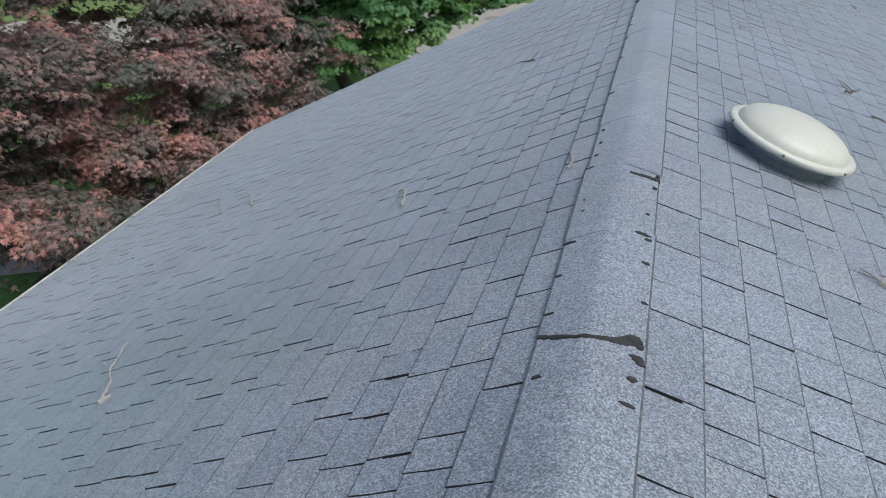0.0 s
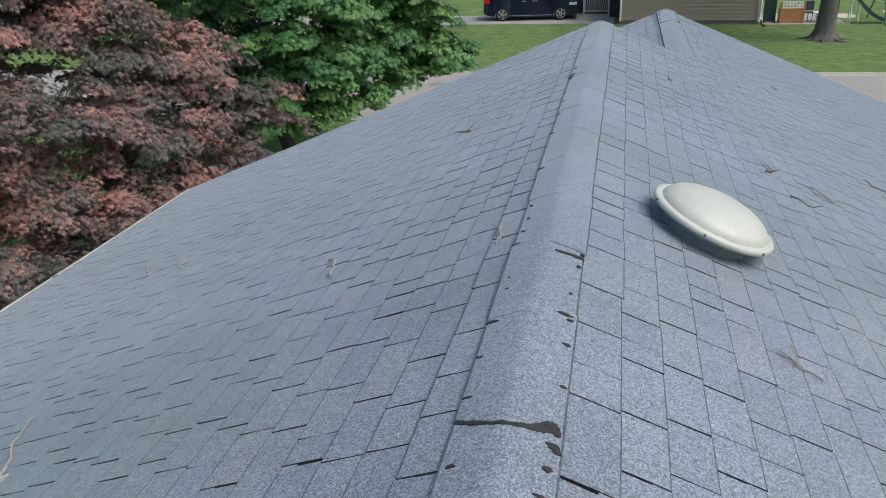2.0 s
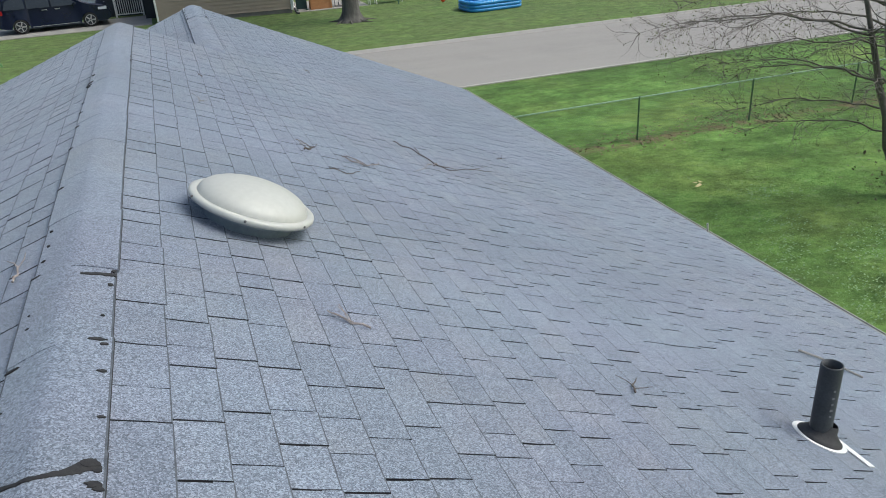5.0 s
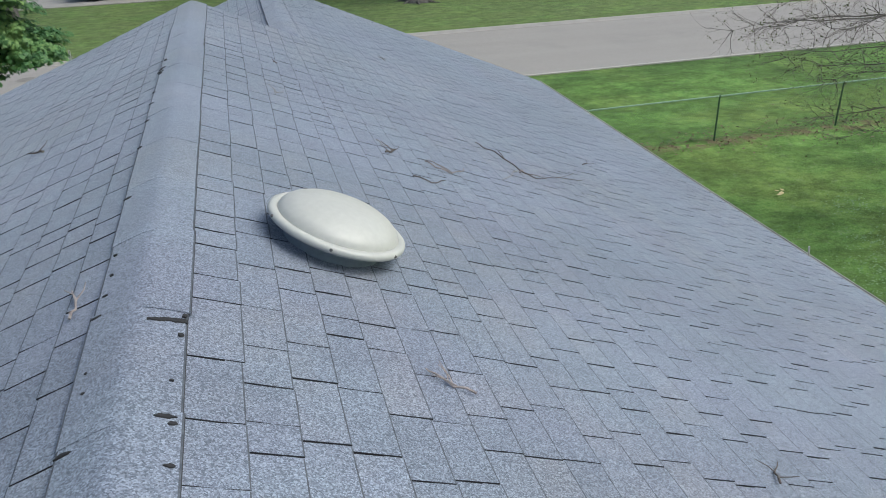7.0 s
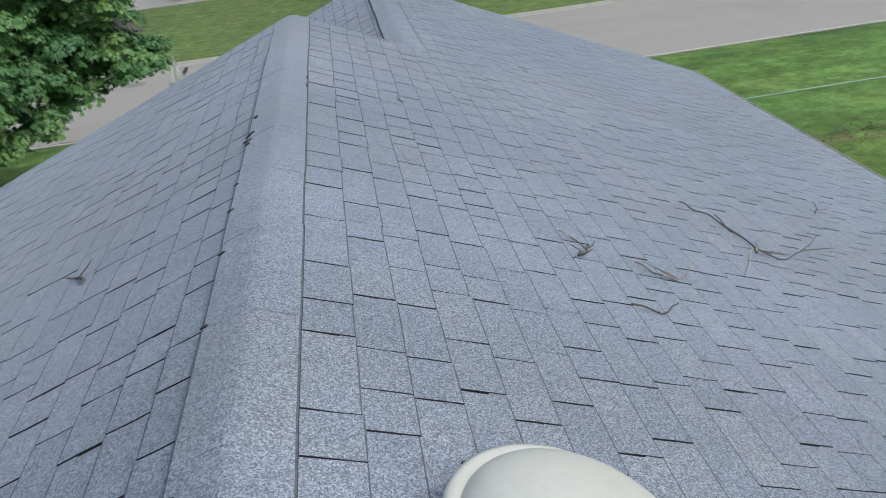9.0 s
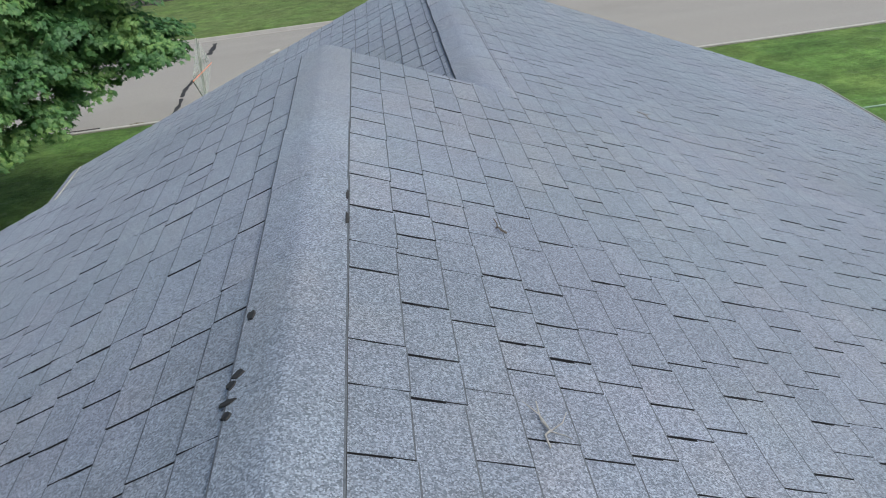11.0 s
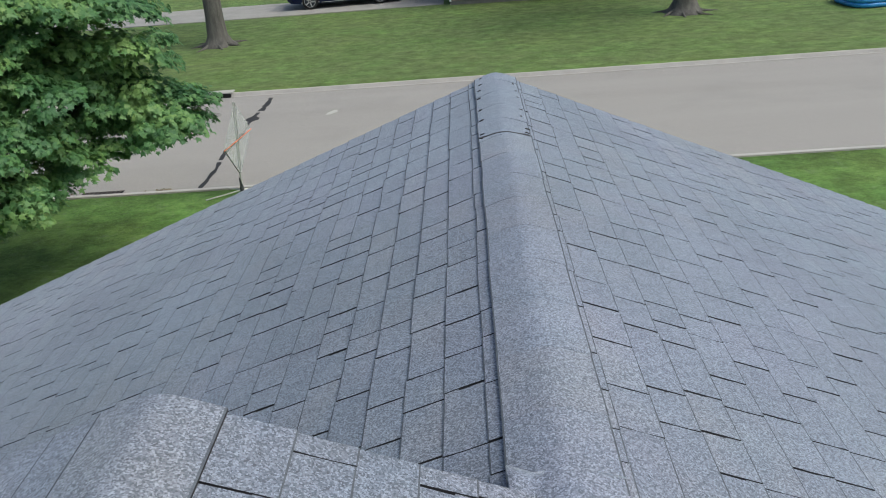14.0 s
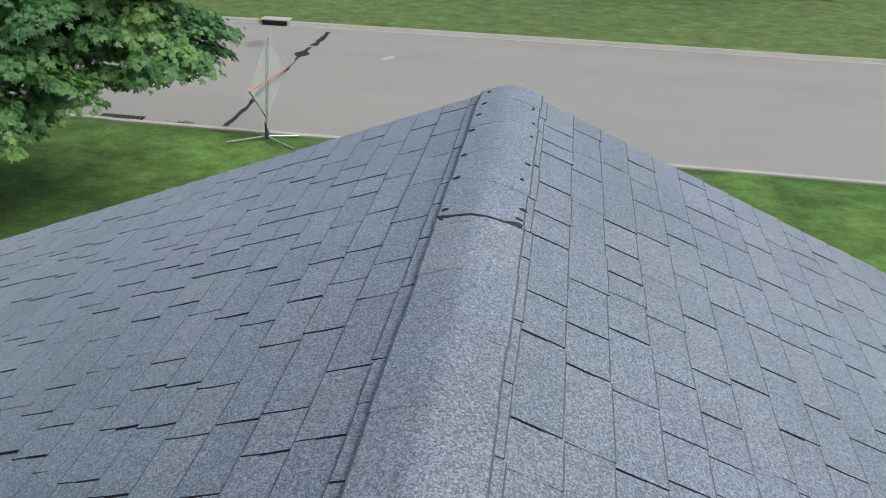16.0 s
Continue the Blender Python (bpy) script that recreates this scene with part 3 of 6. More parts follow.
def trim(name, a, b, drop=0.09, out=0.012, label=""):
    """A folded metal drip edge from a to b, with a short nosing under the shingles."""
    a, b = Vector(a), Vector(b)
    along = (b - a).normalized()
    side = along.cross(Vector((0, 0, 1))).normalized()
    bm = bmesh.new()
    prof = [(-0.05, -0.004), (out - 0.012, -0.004), (out - 0.006, 0.006), (out + 0.004, 0.004), (out + 0.006, -0.016), (out - 0.002, -drop), (out - 0.012, -drop), (out - 0.012, -0.02), (-0.05, -0.012)]
    rings = [[bm.verts.new(p + side * o + Vector((0, 0, h))) for o, h in prof] for p in (a, b)]
    n = len(prof)
    for i in range(n):
        bm.faces.new([rings[0][i], rings[0][(i + 1) % n], rings[1][(i + 1) % n], rings[1][i]])
    bm.faces.new(rings[0])
    bm.faces.new(rings[1][::-1])
    return part(name, bm, DRIP, house, label)


def rz(x):
    return roof_z(x) - 0.004


trim("drip_edge", (EAVE_R - 0.01, BACK, rz(EAVE_R)), (EAVE_R - 0.01, END, rz(EAVE_R)), out=0.052, label="weathered metal drip edge")
trim("drip_edge", (EAVE_L + 0.01, GABLE, rz(EAVE_L)), (EAVE_L + 0.01, BACK, rz(EAVE_L)), out=0.052, label="weathered metal drip edge")
trim("drip_edge", (EAVE_F + 0.01, END, far_z(EAVE_F) - 0.004), (EAVE_F + 0.01, GABLE - 0.2, far_z(EAVE_F) - 0.004), out=0.052, label="weathered metal drip edge")
trim("rake_edge", (0, GABLE - 0.012, RIDGE - 0.03), (EAVE_L, GABLE - 0.012, rz(EAVE_L) - 0.02), 0.12)
trim("rake_edge", (X2, GABLE - 0.012, rz(X2) - 0.02), (0, GABLE - 0.012, RIDGE - 0.03), 0.12)
trim("rake_edge", (X2, END, far_z(X2) - 0.01), (EAVE_F, END, far_z(EAVE_F) - 0.004), 0.12)
trim("rake_edge", (EAVE_R, END, rz(EAVE_R)), (X2, END, far_z(X2) - 0.01), 0.12)
for y in (4.97, 5.9):
    part("edge_clip", tube([(EAVE_L - 0.03, y, rz(EAVE_L) - 0.03), (EAVE_L, y, rz(EAVE_L) + 0.03), (EAVE_L + 0.07, y + 0.01, rz(EAVE_L) + 0.045)], 0.008, 5), ALUMINIUM, house, "small bent metal clip")
part("edge_clip", tube([(EAVE_R + 0.02, 5.78, rz(EAVE_R) - 0.03), (EAVE_R, 5.78, rz(EAVE_R) + 0.10)], 0.009, 5), ALUMINIUM, house, "small bent metal clip")


def weeds():
    """Clumps of broad-leaved weed and clover in the side lawn."""
    r = np.random.RandomState(12)
    spots = [(7.6, 9.0), (8.3, 8.0), (9.0, 8.6), (9.2, 7.2), (9.8, 8.0), (8.6, 6.6), (10.3, 6.9), (7.2, 7.6), (8.0, 10.2), (9.6, 9.4), (10.6, 8.4), (7.4, 6.2), (9.0, 5.4), (10.2, 10.6)]
    c = np.concatenate([np.array((x, y, 0.03)) + r.normal(size=(150, 3)) * np.array((0.32, 0.24, 0.012)) for x, y in spots])
    n = len(c)
    a, w = r.uniform(0, 6.28, n), r.uniform(0.007, 0.018, n)
    t = r.normal(0, 0.3, (n, 2))
    v = []
    for k in range(5):
        dx, dy = w * np.cos(a + k * 1.257) * 1.15, w * np.sin(a + k * 1.257)
        v.append(np.stack([c[:, 0] + dx, c[:, 1] + dy, np.maximum(c[:, 2], 0.012) + dx * t[:, 0] + dy * t[:, 1]], -1))
    v = np.stack(v, 1).reshape(-1, 3)
    me = bpy.data.meshes.new("clover")
    me.from_pydata(v.tolist(), [], np.arange(len(v)).reshape(-1, 5).tolist())
    me.materials.append(WEED_LEAF)
    tagged(new("clover", me), "pale clumps of clover and weeds in the side lawn", "weeds", kind="stuff")


weeds()

# a fallen pale leaf cluster on the side lawn
cluster = thing("fallen_leaf", "pale yellow dry leaf cluster lying on the lawn", "leaf", pose(9.42, 11.46, 0.02, 0, 0, 25))
for k, (lx, ly, turn, size) in enumerate(((0.0, 0.0, 20, 0.16), (0.13, 0.05, 75, 0.11), (-0.14, -0.03, 170, 0.13), (-0.03, 0.08, 120, 0.09))):
    bm = bmesh.new()
    ring = [bm.verts.new((size * x, size * 0.8 * y, 0.03 * abs(x) + 0.012 * k)) for x, y in ((-0.5, 0), (-0.25, 0.28), (0.1, 0.34), (0.5, 0.05), (0.2, -0.3), (-0.2, -0.26))]
    lower = [bm.verts.new((v.co.x, v.co.y, v.co.z - 0.004)) for v in ring]
    bm.faces.new(ring[::-1])
    bm.faces.new(lower)
    for i in range(6):
        bm.faces.new([ring[i], ring[(i + 1) % 6], lower[(i + 1) % 6], lower[i]])
    part("blade", bm, FALLEN_LEAF, cluster, m=pose(lx, ly, 0, 0, 0, turn))

solid("garden_path", box((-3.5, -0.45, -0.06), (1.6, 0.45, 0.02), 0.01), DRIVE, "pale concrete garden path beyond the red maple", "path", pose(-10.3, 8.55, 0, 0, 0, 20))

# ---- vent and pipe on the roof ----


def roof_point(x, y, h=0.0):
    """A place on the shared slope, h out of it."""
    return Vector((x + SL_R * CS_R * h, y, roof_z(x) + CS_R * h))


tilt = Matrix.Rotation(math.atan(SL_R), 4, "Y")
vent = thing("attic_vent", "round cream-painted metal dome vent on the shingles", "roof vent", Matrix.Translation(roof_point(0.626, 3.452, 0.0)) @ tilt)
part("throat", lathe([(0.200, 0.006), (0.200, 0.040), (0.205, 0.045), (0.200, 0.050), (0.198, 0.09)], 40), GALVANISED, vent, "dull galvanised collar", True)
UP = -0.015
part("rim", lathe([(0.17, 0.102 + UP), (0.268, 0.094 + UP), (0.281, 0.093 + UP), (0.2855, 0.100 + UP), (0.2845, 0.114 + UP), (0.275, 0.1205 + UP), (0.258, 0.123 + UP), (0.250, 0.117 + UP)], 56), VENT_PAINT, vent, "rolled cream rim", True)
part("dome", lathe([(0.251, 0.118 + UP), (0.246, 0.132 + UP), (0.235, 0.147 + UP), (0.215, 0.163 + UP), (0.185, 0.178 + UP), (0.145, 0.191 + UP), (0.10, 0.199 + UP), (0.05, 0.2035 + UP), (0.0, 0.205 + UP)], 56), VENT_PAINT, vent, smooth=True)
screw = from_bm("screw", lathe([(0.0, 0.006), (0.004, 0.0055), (0.006, 0.003), (0.0065, 0.0)], 10), STEEL_DARK)
for k in range(6):
    a = radians(196.4 + 60 * k)
    part("screw", screw, STEEL_DARK, vent, m=Matrix.Translation((0.285 * math.cos(a), 0.285 * math.sin(a), 0.109 + UP)) @ Matrix.Rotation(a, 4, "Z") @ Matrix.Rotation(radians(82), 4, "Y"))

pb = roof_point(2.777, 2.079)
pipe = thing("vent_pipe", "black plastic plumbing vent pipe in a rubber boot", "vent pipe", Matrix.Translation(pb))
lean = pose(0, 0, 0, -2, 2, 0)
part("pipe", lathe([(0.038, 0.30), (0.039, 0.375), (0.044, 0.376), (0.0455, 0.371), (0.0455, -0.03)], 28), PIPE_BLACK, pipe, smooth=True, m=lean)
part("bore", lathe([(0.0, 0.31), (0.039, 0.31)], 20), HOLE_DARK, pipe, m=lean)
part("boot", lathe([(0.047, 0.085), (0.052, 0.075), (0.058, 0.05), (0.085, 0.026), (0.096, 0.018), (0.098, 0.008)], 32), RUBBER, pipe, "black rubber boot", True, m=tilt)
bm = bmesh.new()
ring = [bm.verts.new((0.118 * math.cos(2 * math.pi * k / 28) * 1.02, 0.118 * math.sin(2 * math.pi * k / 28), 0.011)) for k in range(28)]
bm.faces.new(ring)
geom = bmesh.ops.extrude_face_region(bm, geom=list(bm.faces))
for v in geom["geom"]:
    if isinstance(v, bmesh.types.BMVert):
        v.co.z -= 0.006
add_box(bm, (0.085, -0.20, 0.006), (0.125, 0.10, 0.0115), 0.002)
part("flashing", bm, FLASHING, pipe, "white plastic flashing", m=tilt)
for k, (h, w) in enumerate(((0.27, 0.009), (0.235, 0.012), (0.205, 0.009), (0.175, 0.014), (0.145, 0.009))):
    part("print_bar", box((-0.002, -w / 2, -0.005), (0.0012, w / 2, 0.005)), CHALK, pipe, "faded unreadable print", m=lean @ Matrix.Rotation(radians(258), 4, "Z") @ Matrix.Translation((0.0455, 0, h)))

# ---- twigs lying on the roof ----


def on_roof(x, y, h=0.012):
    z = roof_z(x)
    return Vector((x, y, z + h / CS))


def twig(points, r0, r1, material, label, forks=(), lift=0.019):
    """A dry twig on the shingles: (x, y) points, with forks (index, dx, dy)."""
    def smooth_path(ps):
        out = []
        for i in range(len(ps) - 1):
            for t in (0, 0.33, 0.66):
                out.append(((1 - t) * ps[i][0] + t * ps[i + 1][0] + rnd.uniform(-0.007, 0.007), (1 - t) * ps[i][1] + t * ps[i + 1][1] + rnd.uniform(-0.007, 0.007)))
        return out + [ps[-1]]

    path = smooth_path(points)
    n = len(path)
    base = on_roof(*points[0])
    bm = bmesh.new()
    add_tube(bm, [on_roof(x, y, lift + 0.006 * math.sin(i * 1.3)) - base for i, (x, y) in enumerate(path)], [r0 + (r1 - r0) * i / (n - 1) for i in range(n)], 5)
    ob = solid("twig", bm, material, label, "twig", Matrix.Translation(base))
    for i, dx, dy in forks:
        x, y = path[min(i, n - 1)]
        q = [(x, y), (x + dx * 0.5 + 0.01, y + dy * 0.5), (x + dx, y + dy)]
        fork = tube([on_roof(a, b, lift + 0.012 * k) - base for k, (a, b) in enumerate(q)], [r1 * 1.0, r1 * 0.8, r1 * 0.5], 4)
        part("side_shoot", fork, material, ob)
    return ob


twig([(-1.969, 1.948), (-2.035, 2.049), (-2.169, 2.232), (-2.252, 2.384), (-2.273, 2.466)], 0.0075, 0.003, TWIG, "pale dry curved twig lying on the shingles")
part("frayed_end", tube([(-0.012, -0.02, 0), (0, 0, 0.004), (0.005, 0.03, 0)], [0.012, 0.013, 0.006], 5), TWIG, bpy.data.objects["twig"])
twig([(-1.022, 3.042), (-1.048, 3.134), (-1.059, 3.215), (-1.09, 3.286), (-1.13, 3.297)], 0.0065, 0.005, TWIG, "short hooked pale twig on the shingles")
twig([(-2.608, 4.262), (-2.691, 4.375), (-2.754, 4.499), (-2.735, 4.581)], 0.0075, 0.004, TWIG, "small forked pale twig on the shingles", [(6, -0.16, 0.18), (4, -0.06, 0.12)])
twig([(-2.999, 4.441), (-3.219, 4.752), (-3.461, 5.127)], 0.0055, 0.003, TWIG, "thin straight pale twig on the shingles")
twig([(-0.216, 2.782), (-0.211, 2.843), (-0.216, 2.893), (-0.242, 2.995)], 0.0046, 0.0026, TWIG_BROWN, "pale curled twig beside the ridge", [(6, 0.03, 0.04), (5, -0.04, 0.07)])
twig([(-0.281, 1.587), (-0.273, 1.617), (-0.278, 1.657)], 0.0022, 0.0016, TWIG, "tiny pale twig caught at a shingle edge")
twig([(-0.776, 5.203), (-0.814, 5.278), (-0.889, 5.331)], 0.008, 0.003, TWIG_DARK, "small dark dry twig on the shingles", [(3, 0.05, 0.04)])
twig([(0.939, 2.498), (0.889, 2.512), (0.845, 2.542), (0.81, 2.596)], 0.0046, 0.0026, TWIG_BROWN, "pale forked twig on the shingles below the vent", [(3, -0.075, 0.0), (5, -0.01, 0.08), (4, -0.03, 0.07)])
dead = twig([(2.06, 6.13), (2.092, 6.063), (2.173, 6.005), (2.23, 5.836), (2.253, 5.639)], 0.0036, 0.0046, TWIG_DARK, "dark branching dead branch lying across the shingles", [(8, -0.02, 0.07), (10, -0.09, -0.02)])
for stem, r0, r1, mat, name in (([(2.253, 5.639), (2.292, 5.578), (2.34, 5.57), (2.399, 5.585), (2.50, 5.68), (2.595, 5.775), (2.76, 5.94), (2.889, 6.092)], 0.0040, 0.0016, TWIG_DARK, "thin_shoot"), ([(2.595, 5.775), (2.66, 5.80), (2.80, 5.90), (2.93, 5.96)], 0.0032, 0.0015, TWIG_DARK, "thin_shoot"), ([(2.27, 5.60), (2.36, 5.62), (2.44, 5.66)], 0.004, 0.0018, TWIG_DARK, "thin_shoot"), ([(2.225, 5.62), (2.16, 5.53), (2.109, 5.432), (1.976, 5.234)], 0.0048, 0.0026, TWIG, "pale_shoot"), ([(2.23, 5.585), (2.255, 5.635), (2.285, 5.665), (2.295, 5.72)], 0.008, 0.003, TWIG_BROWN, "broken_knot")):
    part(name, tube([on_roof(x, y, 0.019 + 0.006 * math.sin(2.1 * k)) - on_roof(2.06, 6.13) for k, (x, y) in enumerate(stem)], [r0 + (r1 - r0) * k / (len(stem) - 1) for k in range(len(stem))], 5), mat, dead)
twig([(1.158, 5.062), (1.19, 5.11), (1.223, 5.157), (1.234, 5.212)], 0.0065, 0.0035, TWIG_DARK, "small dark tuft of dry twig on the shingles", [(1, 0.06, 0.02), (5, -0.06, 0.06), (6, 0.05, 0.05), (2, -0.05, 0.01)])
twig([(1.14, 5.30), (1.17, 5.25), (1.20, 5.21)], 0.004, 0.003, TWIG, "small pale dry twig on the shingles")
twig([(1.41, 5.12), (1.466, 5.065), (1.5, 5.031), (1.571, 5.03), (1.648, 5.118), (1.691, 5.199)], 0.0045, 0.0035, TWIG_BROWN, "thin dry curled twig on the shingles", [(9, -0.09, 0.015), (8, -0.12, 0.06)])
twig([(1.249, 4.722), (1.358, 4.693), (1.46, 4.792)], 0.0042, 0.0028, TWIG_DARK, "thin dark curled twig on the shingles")
twig([(0.565, 5.719), (0.575, 5.787), (0.565, 5.864)], 0.003, 0.002, TWIG, "tiny pale sprig on the shingles", [(2, 0.05, 0.05), (3, -0.05, 0.05), (2, 0.04, -0.04)])
twig([(0.642, 6.766), (0.621, 6.797), (0.616, 6.848)], 0.004, 0.002, TWIG_DARK, "tiny dark twig lying on the shingles")
twig([(1.946, 2.258), (1.976, 2.309), (2.026, 2.37)], 0.005, 0.002, TWIG_DARK, "small dark sprig on the shingles", [(2, 0.08, -0.01), (3, -0.07, 0.02)])
twig([(3.587, 3.021), (3.859, 2.792)], 0.008, 0.006, TWIG, "pale straight stick near the vent pipe")
twig([(1.814, 8.928), (1.876, 8.877), (1.866, 8.815)], 0.004, 0.002, TWIG, "tiny pale sprig on the shingles", [(2, 0.06, 0.05), (3, -0.05, 0.04), (1, 0.05, -0.04)])
twig([(3.192, 6.59), (3.301, 6.698), (3.355, 6.858)], 0.005, 0.002, TWIG_DARK, "small dark sprig on the shingles", [(2, 0.1, 0.02)])

# ---- trees ----
MAPLE = [(0.0, -0.34), (0.10, -0.16), (0.46, -0.30), (0.29, -0.03), (0.56, 0.22), (0.20, 0.20), (0.0, 0.66), (-0.20, 0.20), (-0.56, 0.22), (-0.29, -0.03), (-0.46, -0.30), (-0.10, -0.16)]
PALM = [(0.0, -0.24), (0.46, -0.26), (0.17, -0.02), (0.60, 0.22), (0.13, 0.17), (0.0, 0.72), (-0.13, 0.17), (-0.60, 0.22), (-0.17, -0.02), (-0.46, -0.26)]
OVAL = [(0.0, -0.5), (0.3, -0.15), (0.24, 0.25), (0.0, 0.55), (-0.24, 0.25), (-0.3, -0.15)]


def leaf_mesh(name, centres, normals, sizes, outline, material, seed):
    """Many flat lobed leaves, one small face each."""
    r = np.random.RandomState(seed)
    n = len(centres)
    nz = normals / np.linalg.norm(normals, axis=1, keepdims=True)
    ref = r.normal(size=(n, 3))
    ax = np.cross(nz, ref)
    ax /= np.linalg.norm(ax, axis=1, keepdims=True)
    ay = np.cross(nz, ax)
    o = np.array(outline)
    bend = -0.55 * o[:, 0] ** 2 - 0.35 * o[:, 1] ** 2
    v = centres[:, None] + sizes[:, None, None] * (o[None, :, :1] * ax[:, None] + o[None, :, 1:] * ay[:, None] + bend[None, :, None] * nz[:, None])
    me = bpy.data.meshes.new(name)
    k = len(outline)
    me.from_pydata(v.reshape(-1, 3).tolist(), [], np.arange(n * k).reshape(-1, k).tolist())
    me.materials.append(material)
    return me


def crown_points(blobs, boughs, sprays, per, seed, flat=0.3, spread=0.2, size=0.5):
    """Leaf places: boughs near the skin of several lumps, each a drooping shelf of small domed sprays, with dark gaps between."""
    r = np.random.RandomState(seed)
    vol = np.array([b[3] * b[4] + b[4] * b[5] + b[3] * b[5] for b in blobs])
    cs, ns = [], []
    for i in r.choice(len(blobs), boughs, p=vol / vol.sum()):
        x, y, z, rx, ry, rz = blobs[i]
        d = r.normal(size=3) + np.array([0, 0, 0.3])
        d /= np.linalg.norm(d)
        q = np.array([x, y, z]) + d * np.array([rx, ry, rz]) * (r.uniform(0.78, 1.0) if r.rand() < 0.72 else r.uniform(0.2, 0.7))
        lean = d * np.array([1, 1, 0.0]) * 0.5
        big = size * r.uniform(0.7, 1.3)
        for _ in range(sprays):
            t, a = math.sqrt(r.rand()), r.uniform(0, 6.283)
            o = np.array([t * math.cos(a), t * math.sin(a), 0.0]) * big
            o[2] = -flat * big * t * t - 0.22 * (o[0] * d[0] + o[1] * d[1]) + r.normal() * 0.12 * big
            m = int(per * r.uniform(0.6, 1.4))
            rad = spread * r.uniform(0.75, 1.35)
            u, w = np.sqrt(r.rand(m)), r.uniform(0, 6.283, m)
            off = np.stack([u * np.cos(w), u * np.sin(w), np.zeros(m)], -1) * rad
            off[:, 2] = -0.4 * rad * u * u - 0.15 * (off[:, 0] * d[0] + off[:, 1] * d[1]) + r.normal(size=m) * 0.12 * rad
            cs.append(q + o + off)
            ns.append(np.array([0, 0, 1.0]) + lean + 0.5 * o / big + 0.6 * off / rad * np.array([1, 1, 0]) + r.normal(size=(m, 3)) * 0.28)
    return np.concatenate(cs), np.concatenate(ns)


def grow(rng, verts, faces, start, direction, length, radius, depth, tips, bendiness=0.25, sides=6, up=0.1, forks=(2, 3), shrink=0.68):
    """One limb and, from it, thinner ones."""
    pts, p, d = [Vector(start)], Vector(start), Vector(direction).normalized()
    n = 5 if depth > 0 else 4
    for _ in range(n):
        d = (d + Vector((rng.gauss(0, bendiness), rng.gauss(0, bendiness), rng.gauss(0, bendiness) + up)) * 0.5).normalized()
        p = p + d * length / n
        pts.append(p)
    radii = [radius * (1 - 0.5 * i / n) for i in range(n + 1)] if depth > 0 else [radius * (1 - 0.85 * i / n) for i in range(n + 1)]
    v, f = tube_data(pts, radii, sides, False)
    b = len(verts)
    verts.extend(v)
    faces.extend(tuple(i + b for i in q) for q in f)
    if depth == 0:
        tips.extend(pts[1:])
        return
    for k in range(rng.randint(*forks) + (1 if depth > 1 else 0)):
        i = rng.randint(2, n) if k else n
        side = Vector((rng.gauss(0, 1), rng.gauss(0, 1), rng.gauss(0, 0.5)))
        nd = (pts[i] - pts[i - 1]).normalized() + side.normalized() * rng.uniform(0.5, 0.95)
        grow(rng, verts, faces, pts[i], nd, length * shrink * rng.uniform(0.8, 1.15), radii[i] * rng.uniform(0.55, 0.75), depth - 1, tips, bendiness, max(4, sides - 1), up, forks, shrink)


def trunk_mesh(name, seed, start, direction, length, radius, depth, **kw):
    verts, faces, tips = [], [], []
    grow(random.Random(seed), verts, faces, start, direction, length, radius, depth, tips, **kw)
    return mesh_of(name, verts, faces, BARK, True), tips


def tree(name, label, base, blobs, boughs, sprays, per, size, material, outline, seed, trunk, spread, flat, big):
    """Lumps are given in the world; the parts hang from the foot of the trunk."""
    ob = thing(name, label, "tree", pose(*base))
    me, tips = trunk_mesh("trunk", seed, (0, 0, -0.1), *trunk)
    part("trunk", me, BARK, ob)
    c, nrm = crown_points(blobs, boughs, sprays, per, seed, flat, spread, big)
    r = np.random.RandomState(seed + 1)
    part("crown", leaf_mesh("crown", c - np.array(base), nrm, r.uniform(0.7, 1.25, len(c)) * size, outline, material, seed), material, ob)
    return ob


